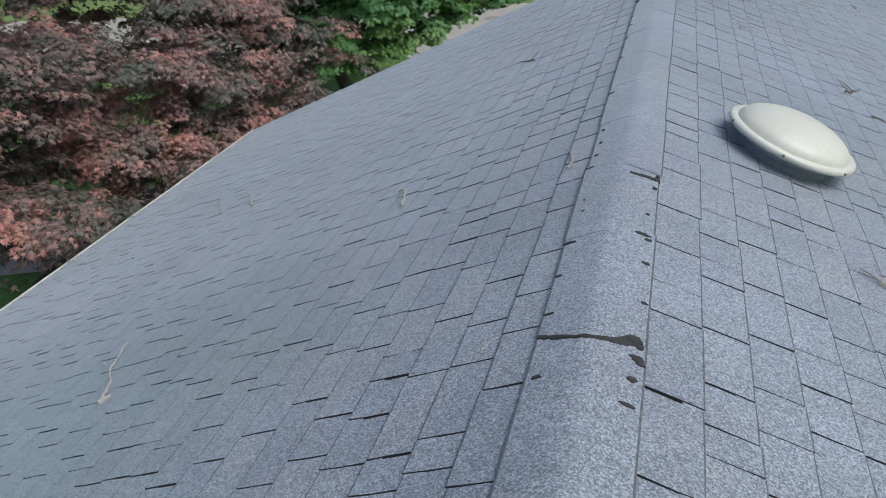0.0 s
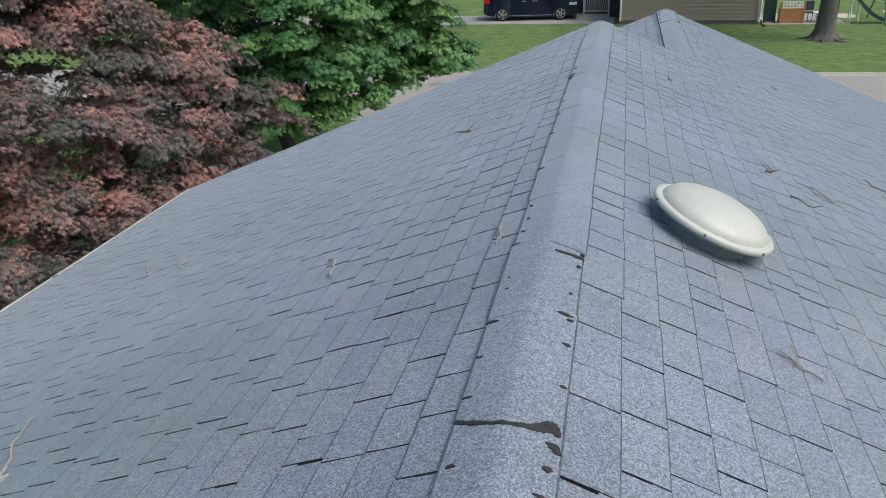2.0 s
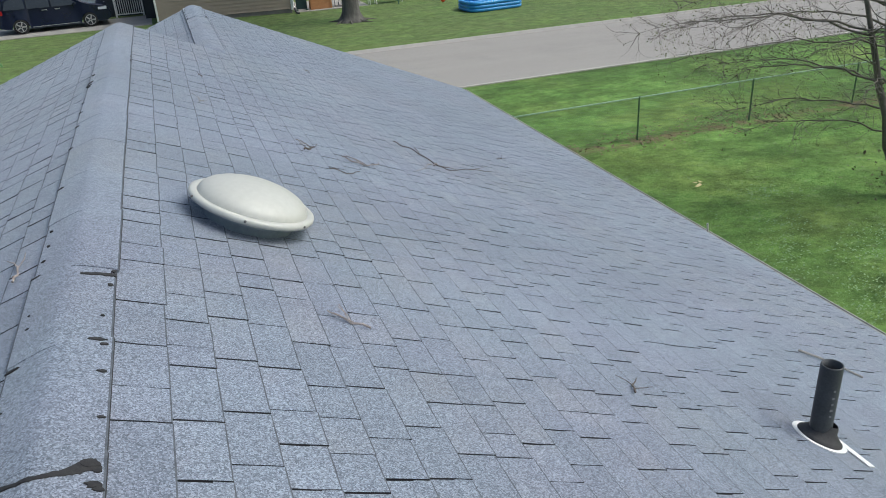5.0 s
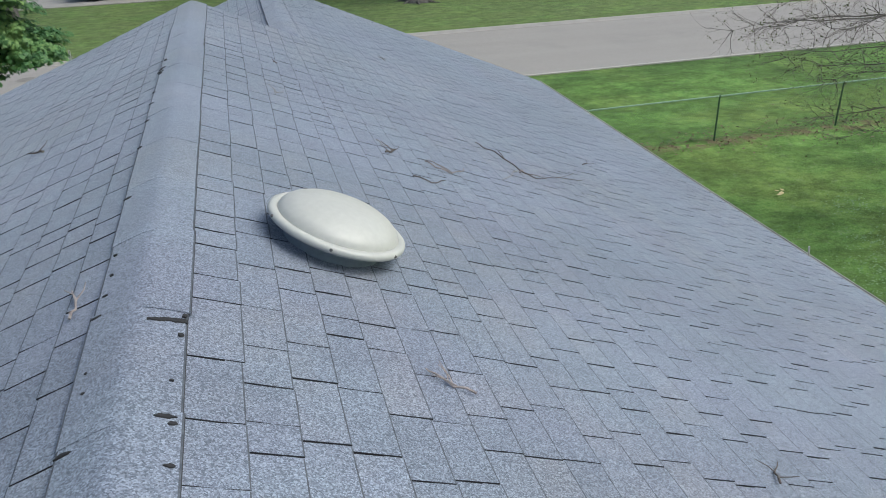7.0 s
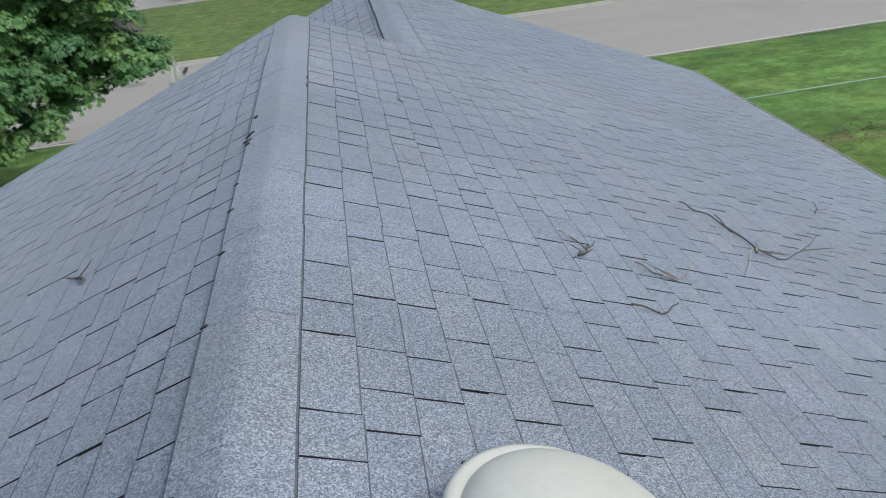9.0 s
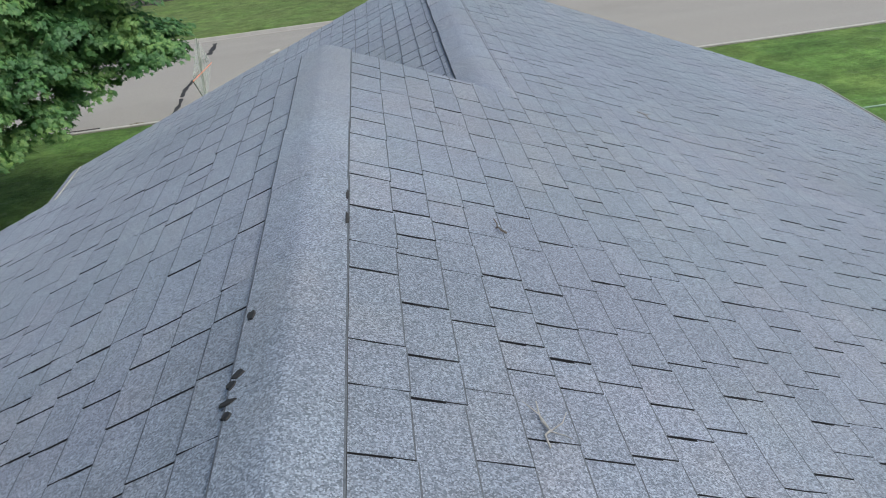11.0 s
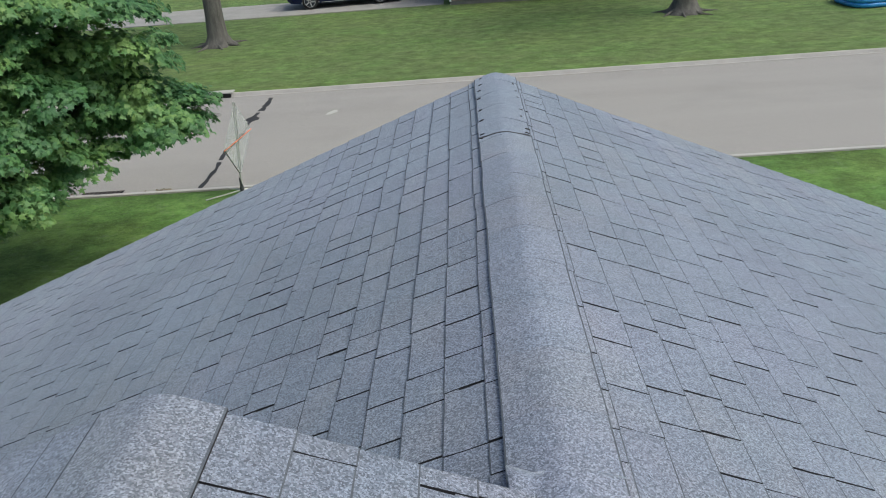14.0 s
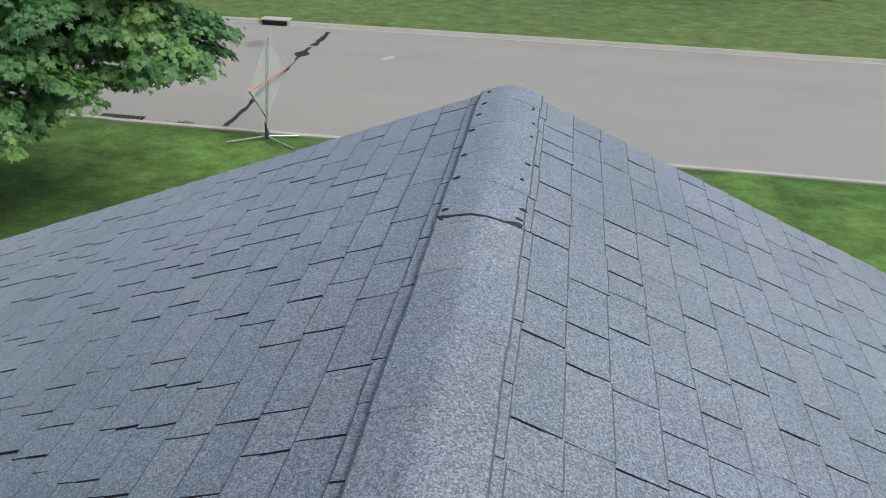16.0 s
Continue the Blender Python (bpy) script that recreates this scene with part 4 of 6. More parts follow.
# low red maple beside the eave
tree("red_maple", "low spreading red-leaved maple beside the eave", (-8.0, 9.2, 0),
     [(-8.0, 8.8, 2.9, 2.0, 3.0, 1.5), (-7.0, 6.2, 2.9, 1.3, 1.6, 0.9), (-7.6, 5.2, 3.7, 1.6, 1.8, 1.1), (-7.0, 10.3, 2.6, 1.3, 2.0, 1.1), (-6.3, 12.6, 2.0, 0.9, 1.4, 0.75), (-7.2, 11.8, 3.2, 1.3, 1.5, 1.0), (-8.6, 8.4, 4.3, 2.2, 3.0, 1.3), (-6.4, 7.3, 2.0, 0.9, 1.5, 0.7), (-6.3, 9.4, 2.3, 0.9, 1.8, 0.8), (-6.2, 11.3, 2.1, 0.8, 1.3, 0.75), (-7.3, 7.8, 2.7, 1.2, 2.2, 1.0), (-7.1, 6.6, 2.2, 0.8, 1.0, 0.6), (-7.0, 10.8, 3.9, 1.2, 1.7, 0.9), (-6.0, 9.2, 2.0, 0.6, 1.3, 0.5), (-5.95, 10.9, 1.9, 0.55, 1.1, 0.5), (-9.6, 10.6, 4.9, 1.8, 1.9, 1.1), (-9.9, 8.2, 3.9, 1.6, 2.0, 1.3), (-7.6, 10.2, 4.4, 1.0, 1.2, 0.7), (-8.3, 11.5, 4.7, 1.3, 1.3, 0.8), (-8.2, 9.6, 4.6, 1.0, 1.0, 0.6), (-7.0, 8.6, 3.4, 0.9, 1.3, 0.6), (-6.4, 12.2, 3.4, 0.8, 1.0, 0.7), (-6.1, 12.6, 2.5, 0.7, 0.9, 0.6), (-5.85, 6.6, 1.75, 0.35, 0.9, 0.35)],
     420, 11, 34, 0.080, RED_LEAF, PALM, 21, ((0.1, -0.1, 1), 1.5, 0.14, 4), 0.19, 0.25, 0.46)
# added dark mound, so the gaps in the crown look deeply shaded
bm = bmesh.new()
edge = [(2.1 * math.cos(a) * (1 + 0.06 * math.sin(5 * a)), 3.5 * math.sin(a) * (1 + 0.05 * math.cos(7 * a))) for a in [2 * math.pi * k / 36 for k in range(36)]]
low = [bm.verts.new((x, y, -0.03)) for x, y in edge]
mid = [bm.verts.new((x * 0.93, y * 0.96, 0.05)) for x, y in edge]
top = bm.verts.new((0, 0, 0.10))
for k in range(36):
    bm.faces.new([low[k], low[(k + 1) % 36], mid[(k + 1) % 36], mid[k]])
    bm.faces.new([mid[k], mid[(k + 1) % 36], top])
solid("crown_shade_mound", bm, CROWN_SHADE, "dark ground added under the red maple for its deep shade", "garden bed", pose(-7.6, 10.1, 0))
# green maple on the street lawn
tree("green_maple", "full green maple on the lawn by the street", (-7.6, 17.2, 0),
     [(-7.6, 17.4, 4.2, 3.3, 2.9, 2.2), (-5.2, 18.0, 3.15, 1.7, 1.6, 1.05), (-4.1, 18.1, 2.7, 0.75, 0.8, 0.40), (-6.7, 15.7, 2.3, 1.4, 1.1, 0.85), (-8.9, 15.8, 2.4, 1.8, 1.4, 1.15), (-6.9, 15.4, 1.7, 0.9, 0.7, 0.6), (-7.4, 17.6, 6.3, 2.6, 2.4, 1.7), (-10.0, 17.5, 3.6, 1.8, 1.9, 1.6), (-5.7, 16.6, 2.5, 1.1, 1.0, 0.85), (-6.0, 16.2, 3.6, 1.4, 1.4, 1.2), (-4.7, 17.8, 3.9, 1.1, 1.1, 0.8), (-5.0, 18.0, 2.7, 0.9, 0.9, 0.6), (-3.7, 18.0, 2.5, 0.5, 0.7, 0.3), (-4.8, 17.6, 2.3, 0.6, 0.8, 0.35), (-5.6, 16.6, 1.75, 0.55, 0.7, 0.4), (-6.1, 15.9, 1.6, 0.6, 0.6, 0.35)],
     540, 11, 30, 0.100, GREEN_LEAF, MAPLE, 33, ((0.05, 0.0, 1), 2.2, 0.2, 4), 0.19, 0.25, 0.40)
# street trees across the road: bare trunks below high crowns
for name, base, r0, seed in (("shade_tree", (8.42, 35.55, 0), 0.36, 51), ("shade_tree", (-8.35, 35.6, 0), 0.33, 57)):
    ob = thing(name, "tall tree with a thick furrowed trunk on the far lawn", "tree", pose(*base), "street trees")
    rr = random.Random(seed)
    bm = bmesh.new()
    rings = []
    for z in (-0.05, 0.04, 0.15, 0.4, 1.0, 2.0, 3.2, 4.4):
        flare = r0 * (1 + 0.9 * math.exp(-max(z, 0) / 0.18)) * (1 - 0.04 * z)
        rings.append([bm.verts.new((flare * (1 + (0.22 * math.exp(-max(z, 0) / 0.25) + 0.04) * math.sin(5 * a + seed) ) * math.cos(a) + 0.03 * z, flare * (1 + 0.04 * math.sin(9 * a)) * math.sin(a), z)) for a in [2 * math.pi * k / 20 for k in range(20)]])
    for a, b in zip(rings, rings[1:]):
        for k in range(20):
            bm.faces.new([a[k], a[(k + 1) % 20], b[(k + 1) % 20], b[k]])
    part("trunk", bm, BARK, ob, smooth=True)
    verts, faces, tips = [], [], []
    for k in range(5):
        grow(rr, verts, faces, (0.12, 0, 4.0 + 0.08 * k), (math.cos(k * 1.3), math.sin(k * 1.3), 1.1), 2.2, r0 * 0.45, 2, tips)
    part("limb", mesh_of("limb", verts, faces, BARK, True), BARK, ob)
    c, nrm = crown_points([(0, 0, 8.2, 3.6, 3.6, 2.4), (1.2, 0.8, 7.0, 2.6, 2.6, 1.6), (-1.4, -0.6, 7.2, 2.6, 2.6, 1.6)], 40, 5, 26, seed, 0.4, 0.4, 0.8)
    part("crown", leaf_mesh("crown", c, nrm, np.full(len(c), 0.24), OVAL, GREEN_LEAF, seed), GREEN_LEAF, ob)
    for k in range(7):
        a = 0.9 * k + seed
        root = tube([(r0 * 0.9 * math.cos(a), r0 * 0.9 * math.sin(a), 0.10), (r0 * 1.8 * math.cos(a + 0.1), r0 * 1.8 * math.sin(a + 0.1), 0.035), (r0 * (2.6 + rr.random()) * math.cos(a + 0.2), r0 * (2.6 + rr.random()) * math.sin(a + 0.2), -0.02)], [0.10, 0.06, 0.03], 6)
        part("root", root, BARK, ob)

# sparsely budding multi-stemmed tree by the fence: upright stems, long arching side limbs
bare = thing("budding_tree", "multi-stemmed nearly bare tree with scattered buds", "tree", pose(12.1, 9.5, 0))
tips = []
rr = random.Random(14)


def arched(a, b, rise, n=7):
    """Points from a to b over a slight arch, a little crooked."""
    a, b = Vector(a), Vector(b)
    return [a.lerp(b, k / n) + Vector((rr.gauss(0, 0.03), rr.gauss(0, 0.03), rise * math.sin(math.pi * k / n) + rr.gauss(0, 0.025))) for k in range(n + 1)]


STEM_ENDS = (((-1.7, 0.1, 4.4), 0.085), ((-0.9, 0.5, 4.8), 0.075), ((-0.2, -0.4, 4.6), 0.08), ((0.9, 0.3, 4.3), 0.07), ((-1.1, -0.9, 4.0), 0.06))
SIDE_LIMBS = ((-5.0, 0.75, 3.3, 0.22), (-4.6, 0.5, 3.65, 0.2), (-4.1, 0.6, 2.85, 0.25), (-3.5, 0.6, 2.45, 0.25), (-3.3, 0.7, 1.85, 0.2), (-3.5, 0.5, 3.8, 0.2), (-4.2, 1.2, 3.2, 0.25), (-3.9, 0.1, 3.3, 0.25), (-3.0, -0.5, 2.9, 0.25), (-3.0, 1.6, 2.4, 0.25), (-2.6, -1.2, 2.3, 0.25), (-2.4, 1.0, 1.4, 0.2), (1.8, -1.6, 3.2, 0.4), (2.4, 0.8, 3.0, 0.4))
for end, r0 in STEM_ENDS:
    verts, faces = [], []
    pts = arched((0.05 * end[0], 0.05 * end[1], -0.05), end, 0.1, 9)
    pts[1].x, pts[1].y = 0.06 * end[0], 0.06 * end[1]
    verts, faces = tube_data(pts, [r0 * (1 - 0.75 * k / 9) for k in range(10)], 7, False)
    for k in range(4, 10):
        for _ in range(2):
            grow(rr, verts, faces, pts[k], (rr.gauss(-0.4, 0.8), rr.gauss(0, 0.8), 0.5), 0.7, 0.016, 2, tips, 0.3, 5, 0.0, (2, 2), 0.75)
    part("stem", mesh_of("stem", verts, faces, PALE_BARK, True), PALE_BARK, bare)
for k, (x, y, z, rise) in enumerate(SIDE_LIMBS):
    e = STEM_ENDS[k % 3][0] if x < 0 else STEM_ENDS[3][0]
    t = min(0.72, (z - 0.3) / e[2])
    pts = arched((e[0] * t, e[1] * t, e[2] * t), (x, y, z), rise, 12)
    verts, faces = tube_data(pts, [0.020 * (1 - 0.88 * j / 12) for j in range(13)], 6, False)
    for j in range(2, 13):
        for _ in range(2 if j < 6 else 4):
            d = (pts[j] - pts[j - 1]).normalized()
            grow(rr, verts, faces, pts[j], d + Vector((rr.gauss(0, 0.5), rr.gauss(0, 0.7), rr.gauss(0.05, 0.45))), 0.40 * rr.uniform(0.5, 1.3), 0.0044, 2, tips, 0.4, 4, -0.02, (2, 2), 0.72)
    part("limb", mesh_of("limb", verts, faces, PALE_BARK, True), PALE_BARK, bare)
r = np.random.RandomState(8)
tp = np.array([tuple(t) for t in tips])
tp = tp[r.rand(len(tp)) < 0.30]
tagged(part("bud", leaf_mesh("bud", tp + r.normal(size=tp.shape) * 0.012, r.normal(size=tp.shape), r.uniform(0.014, 0.036, len(tp)), OVAL, BUD_LEAF, 9), BUD_LEAF, bare), kind="stuff")
sprouts = r.normal(size=(260, 3)) * np.array([0.34, 0.34, 0.28]) + np.array([0.0, -0.05, 0.45])
sprouts = sprouts[sprouts[:, 2] > 0.03]
tagged(part("basal_shoot", leaf_mesh("basal_shoot", sprouts, r.normal(size=sprouts.shape) + np.array([0, 0, 1.0]), r.uniform(0.03, 0.08, len(sprouts)), OVAL, BUD_LEAF, 10), BUD_LEAF, bare), kind="stuff")

# ---- chain-link fence ----
FY = 14.44
fence = thing("chain_link_fence", "green chain-link fence with a pale top rail", "fence", pose(0, FY, 0))
FX0, FX1, FH = 5.0, 22.0, 0.97
for x in (6.9, 9.95, 13.0, 16.1, 19.2, 21.95):
    p = part("post", tube([(x, 0, -0.1), (x, 0, FH + 0.02)], 0.019, 10), IRON_GREEN, fence)
    part("post_cap", lathe([(0.0, 0.035), (0.02, 0.028), (0.028, 0.0)], 10), IRON_GREEN, p, m=pose(x, 0, FH + 0.01))
part("top_rail", tube([(FX0, 0, FH), (13.0, 0.0, FH + 0.012), (FX1, 0, FH)], 0.017, 10), RAIL_GREEN, fence, "pale green top rail")
verts, faces = [], []
step = 0.065
for i in range(int((FX1 - FX0) / step)):
    for s in (1, -1):
        x = FX0 + i * step
        a, b = Vector((x, 0.026 + 0.002 * s, 0.02)), Vector((x + s * FH * 0.9, 0.026 + 0.002 * s, FH - 0.02))
        if not FX0 <= b.x <= FX1:
            continue
        k = len(verts)
        w = 0.0019
        for q in (a, b):
            verts += [q + Vector((w, 0, 0)), q + Vector((-w * 0.5, w, 0)), q + Vector((-w * 0.5, -w, 0))]
        faces += [(k, k + 1, k + 4, k + 3), (k + 1, k + 2, k + 5, k + 4), (k + 2, k, k + 3, k + 5)]
tagged(part("wire_mesh", mesh_of("wire_mesh", verts, faces, IRON_GREEN), IRON_GREEN, fence, "green woven wire mesh"), kind="stuff")

# ---- portable road sign on the lawn ----
sign = thing("portable_sign", "collapsible diamond road sign on a stand, seen from behind", "sign", pose(-3.73, 20.8, 0))
part("mast", tube([(0, 0, 0.05), (0.03, 0, 0.6), (0.15, 0, 1.78)], [0.02, 0.017, 0.012], 8), ALUMINIUM, sign)
for a, b in ((-0.65, -0.24), (0.56, -0.28), (-0.42, 0.34), (0.5, 0.3)):
    part("leg", tube([(0, 0, 0.09), (a * 0.5, b * 0.5, 0.05), (a, b, 0.015)], 0.014, 6), ALUMINIUM, sign)
part("spring_base", lathe([(0.0, 0.34), (0.022, 0.33), (0.028, 0.2), (0.04, 0.12), (0.045, 0.05), (0.0, 0.04)], 14), PIPE_BLACK, sign, "dark spring base")
ax = Vector((-0.14, -0.99, 0))
c0 = Vector((0.10, 0, 1.08))
up = Vector((0.07, 0, 0.70))
nrm = up.cross(ax).normalized() * 0.004
if nrm.y > 0:
    nrm = -nrm
bm = bmesh.new()
front, back = [], []
for sgn, lst in ((1, front), (-1, back)):
    for q in (c0 + up, c0 + ax * 0.64, c0 - up * 0.96, c0 - ax * 0.64):
        lst.append(bm.verts.new(q + nrm * sgn))
bm.faces.new(front)
bm.faces.new(back[::-1])
for i in range(4):
    bm.faces.new([front[i], back[i], back[(i + 1) % 4], front[(i + 1) % 4]])
part("panel", bm, SIGN_BACK, sign, "grey mesh sign panel")
part("cross_rib", tube([c0 + ax * 0.63 + nrm * 4, c0 + nrm * 5, c0 - ax * 0.63 + nrm * 4], 0.008, 6), SIGN_ORANGE, sign, "orange fibreglass rib")
part("upright_rib", tube([c0 + up + nrm * 3, c0 - up * 0.9 + nrm * 3], 0.007, 6), ALUMINIUM, sign, "grey upright rib")
part("brace", tube([c0 + ax * 0.60, Vector((0.02, 0, 0.42))], 0.012, 6), PIPE_BLACK, sign)

# ---- across the street ----
drive = tagged(new("driveway", from_bm("driveway", box((-60, 41.0, -0.05), (-0.2, 44.6, 0.03), 0.01), DRIVE)), "pale concrete driveway under the parked van", "driveway", kind="structure")


def van():
    ob = thing("minivan", "dark blue parked minivan on the driveway", "van", pose(-7.05, 42.05, 0.03, 0, 0, 5))
    L, W = 5.1, 1.95
    side = [(0.02, 0.42), (0.0, 0.62), (0.03, 0.98), (0.16, 1.15), (0.42, 1.60), (0.62, 1.70), (1.5, 1.75), (2.7, 1.73), (3.25, 1.62), (3.85, 1.22), (4.15, 1.10), (4.75, 0.98), (4.98, 0.82), (5.08, 0.58), (5.06, 0.34), (4.85, 0.24)]

    def arch(cx):
        return [(cx + 0.37 * math.cos(a), 0.30 + 0.37 * math.sin(a)) for a in [radians(10 + 16 * k) for k in range(11)]]

    low = [(4.45, 0.22)] + arch(4.08) + [(3.66, 0.22), (1.42, 0.22)] + arch(1.0) + [(0.58, 0.24), (0.15, 0.30)]
    outline = side + low
    bm = bmesh.new()
    rows = []
    for y, inset in ((0.0, 0.05), (0.07, 0.0), (W / 2, -0.01), (W - 0.07, 0.0), (W, 0.05)):
        ring = []
        for x, z in outline:
            tuck = 0.16 * max(0.0, (z - 1.0) / 0.75)
            yy = y + tuck * (1 - 2 * y / W)
            zz = z - inset * (1.0 if z > 0.9 else -0.2)
            ring.append(bm.verts.new((L / 2 + (x - L / 2) * (1 - inset * 0.25), yy, zz)))
        rows.append(ring)
    n = len(outline)
    for a, b in zip(rows, rows[1:]):
        for i in range(n):
            bm.faces.new([a[i], a[(i + 1) % n], b[(i + 1) % n], b[i]])
    bm.faces.new(rows[0])
    bm.faces.new(rows[-1][::-1])
    bmesh.ops.triangulate(bm, faces=[f for f in bm.faces if len(f.verts) > 4])
    body = part("body", bm, VAN_PAINT, ob)
    for pts in ([(0.42, 1.14), (1.35, 1.12), (1.35, 1.58), (0.72, 1.58), (0.55, 1.48)],
                [(1.43, 1.12), (2.42, 1.10), (2.42, 1.60), (1.43, 1.59)],
                [(2.50, 1.10), (3.55, 1.10), (3.60, 1.18), (3.10, 1.54), (2.95, 1.59), (2.50, 1.60)]):
        for y0, sgn in ((-0.012, 1), (W + 0.012, -1)):
            bm2 = bmesh.new()
            f, g = [[bm2.verts.new((x, y0 + sgn * (deep + 0.16 * max(0, (z - 1.0) / 0.75)), z)) for x, z in pts] for deep in (0.0, 0.03)]
            m = len(pts)
            bm2.faces.new(f)
            for i in range(m):
                bm2.faces.new([f[i], g[i], g[(i + 1) % m], f[(i + 1) % m]])
            part("side_window", bm2, GLASS_DARK, ob)
    part("windscreen", box((-0.5, 0.2, -0.008), (0.3, W - 0.2, 0.008), 0.004), GLASS_DARK, ob, m=pose(3.58, 0, 1.455, 0, 33, 0))
    part("rear_window", box((-0.28, 0.25, -0.008), (0.2, W - 0.25, 0.008), 0.004), GLASS_DARK, ob, m=pose(0.27, 0, 1.40, 0, -60, 0))
    for x in (1.0, 4.08):
        for y, flip in ((0.0, 0), (W, 180)):
            w = part("wheel", tube([(0, -0.01, 0), (0, 0.22, 0)], 0.24, 20), CHARCOAL, ob, m=pose(x, y, 0.335, 0, 0, flip))
            part("tyre", lathe([(0.245, 0.0), (0.30, -0.012), (0.335, 0.02), (0.338, 0.17), (0.30, 0.2), (0.245, 0.19)], 28), TYRE, w, smooth=True, m=pose(0, 0, 0, -90, 0, 0))
            part("rim", lathe([(0.243, 0.0), (0.243, -0.012), (0.222, -0.014), (0.215, 0.0)], 28), ALLOY, w, m=pose(0, 0, 0, -90, 0, 0))
            for k in range(5):
                part("spoke", box((-0.03, -0.022, 0.03), (0.03, -0.004, 0.235), 0.006), ALLOY, w, m=pose(0, 0, 0, 0, 72 * k + 20, 0))
    for y in (-0.012, W - 0.06):
        part("tail_lamp", box((0.02, y, 0.92), (0.36, y + 0.072, 1.12), 0.02), LAMP_RED, ob, "red tail lamp")
        part("head_lamp", box((4.50, y + 0.01, 0.74), (4.92, y + 0.06, 0.90), 0.02), LAMP_CLEAR, ob, "clear head lamp")
        part("sill_trim", box((1.5, y + 0.01, 0.26), (3.6, y + 0.045, 0.29), 0.005), ALLOY, ob, "thin bright sill trim")
    for x in (2.05, 2.62):
        part("door_handle", box((x, -0.022, 0.98), (x + 0.24, 0.01, 1.015), 0.008), ALLOY, ob, "chrome door handle")
    part("mirror", box((3.42, -0.2, 1.08), (3.56, -0.02, 1.22), 0.03), VAN_PAINT, ob)
    for y in (0.3, W - 0.34):
        part("roof_rail", tube([(0.9, y, 1.74), (1.6, y, 1.79), (2.5, y, 1.77)], 0.015, 6), ALLOY, ob)
    return ob


van()

# neighbour's house with lapped siding
nb = thing("neighbour_house", "tan vinyl-sided single-storey house across the street", "house", pose(0.06, 40.7, 0, 0, 0, -5))
NW, NH = 6.5, 2.75
part("wall", box((0.03, 0.05, 0.0), (NW - 0.03, 7.5, NH)), FOUNDATION, nb, "dark foundation and sheathing behind the siding")
board = from_bm("siding_board", extrude_poly([(0.06, 0.0), (NW - 0.06, 0.0), (NW - 0.06, 0.168), (0.06, 0.168)], 0.045), SIDING)
for v in board.vertices:
    if v.co.y < 0.01 and v.co.z > 0.06:
        v.co.y = 0.034
for k in range(15):
    part("siding_board", board, SIDING, nb, m=pose(0, 0.0, 0.2 + 0.165 * k))
for x in (0.0, NW - 0.09):
    part("corner_trim", box((x, -0.012, 0.15), (x + 0.09, 0.03, NH), 0.005), WHITE, nb, "white corner trim")
part("downspout", tube([(NW + 0.03, -0.05, NH), (NW + 0.03, -0.05, 0.35), (NW + 0.09, -0.2, 0.22)], 0.04, 8), WHITE, nb, "white downspout")
part("splash_pipe", tube([(NW + 0.08, -0.16, 0.24), (NW + 0.12, -0.38, 0.06), (NW + 0.22, -0.75, 0.05)], 0.05, 8), PIPE_BLACK, nb, "black corrugated drain pipe")
for sgn, name in ((-1, "roof"), (1, "roof")):
    y0, y1 = (-0.45, 3.8) if sgn < 0 else (3.8, 8.0)
    z0, z1 = (NH + 0.02, NH + 1.6) if sgn < 0 else (NH + 1.6, NH + 0.02)
    bm = bmesh.new()
    q = [(-0.4, y0, z0), (NW + 0.4, y0, z0), (NW + 0.4, y1, z1), (-0.4, y1, z1)]
    a = [bm.verts.new(v) for v in q]
    b = [bm.verts.new((v[0], v[1], v[2] + 0.12)) for v in q]
    bm.faces.new(b)
    bm.faces.new(a[::-1])
    for i in range(4):
        bm.faces.new([a[i], b[i], b[(i + 1) % 4], a[(i + 1) % 4]])
    part(name, bm, SHINGLE, nb)
part("charcoal_door", box((-0.75, 2.6, 0.0), (0.0, 2.72, 2.4), 0.01), CHARCOAL, nb, "charcoal panelled side door")
part("entry_wall", box((-3.2, 4.6, 0.0), (0.0, 4.8, 2.6)), CHARCOAL, nb, "dark recessed entry wall")

rail = thing("porch_railing", "white picket porch railing behind the van", "railing", pose(-1.9, 44.9, 0.03))
part("top_bar", box((0, 0, 0.95), (1.3, 0.05, 1.0), 0.005), WHITE, rail)
part("bottom_bar", box((0, 0, 0.10), (1.3, 0.05, 0.15), 0.005), WHITE, rail)
pk = from_bm("picket", box((0, 0.008, 0.15), (0.035, 0.042, 0.95), 0.004), WHITE)
for k in range(12):
    part("picket", pk, WHITE, rail, m=pose(0.04 + 0.107 * k, 0, 0))
for x in (-0.05, 1.3):
    part("post", box((x, -0.02, -0.03), (x + 0.08, 0.07, 1.08), 0.006), WHITE, rail)

patio = tagged(new("patio", from_bm("patio", box((6.7, 40.0, -0.05), (10.4, 44.0, 0.02), 0.01), DRIVE)), "pale concrete patio slab beside the house", "patio", kind="structure")
tub = thing("planter_box", "orange-tan wooden box with a white lattice top", "planter", pose(7.5, 40.35, 0.02))
part("box_body", box((0, 0, 0), (1.02, 0.6, 0.66), 0.01), BRICK_TAN, tub)
part("corner_post", box((-0.04, -0.03, 0), (0.04, 0.05, 0.98), 0.005), BRICK_TAN, tub)
part("corner_post", box((0.98, -0.03, 0), (1.06, 0.05, 0.98), 0.005), BRICK_TAN, tub)
for k in range(3):
    part("lattice_bar", box((0.04, -0.02, 0.68 + 0.13 * k), (0.98, 0.01, 0.735 + 0.13 * k), 0.004), WHITE, tub, "white lattice bar")
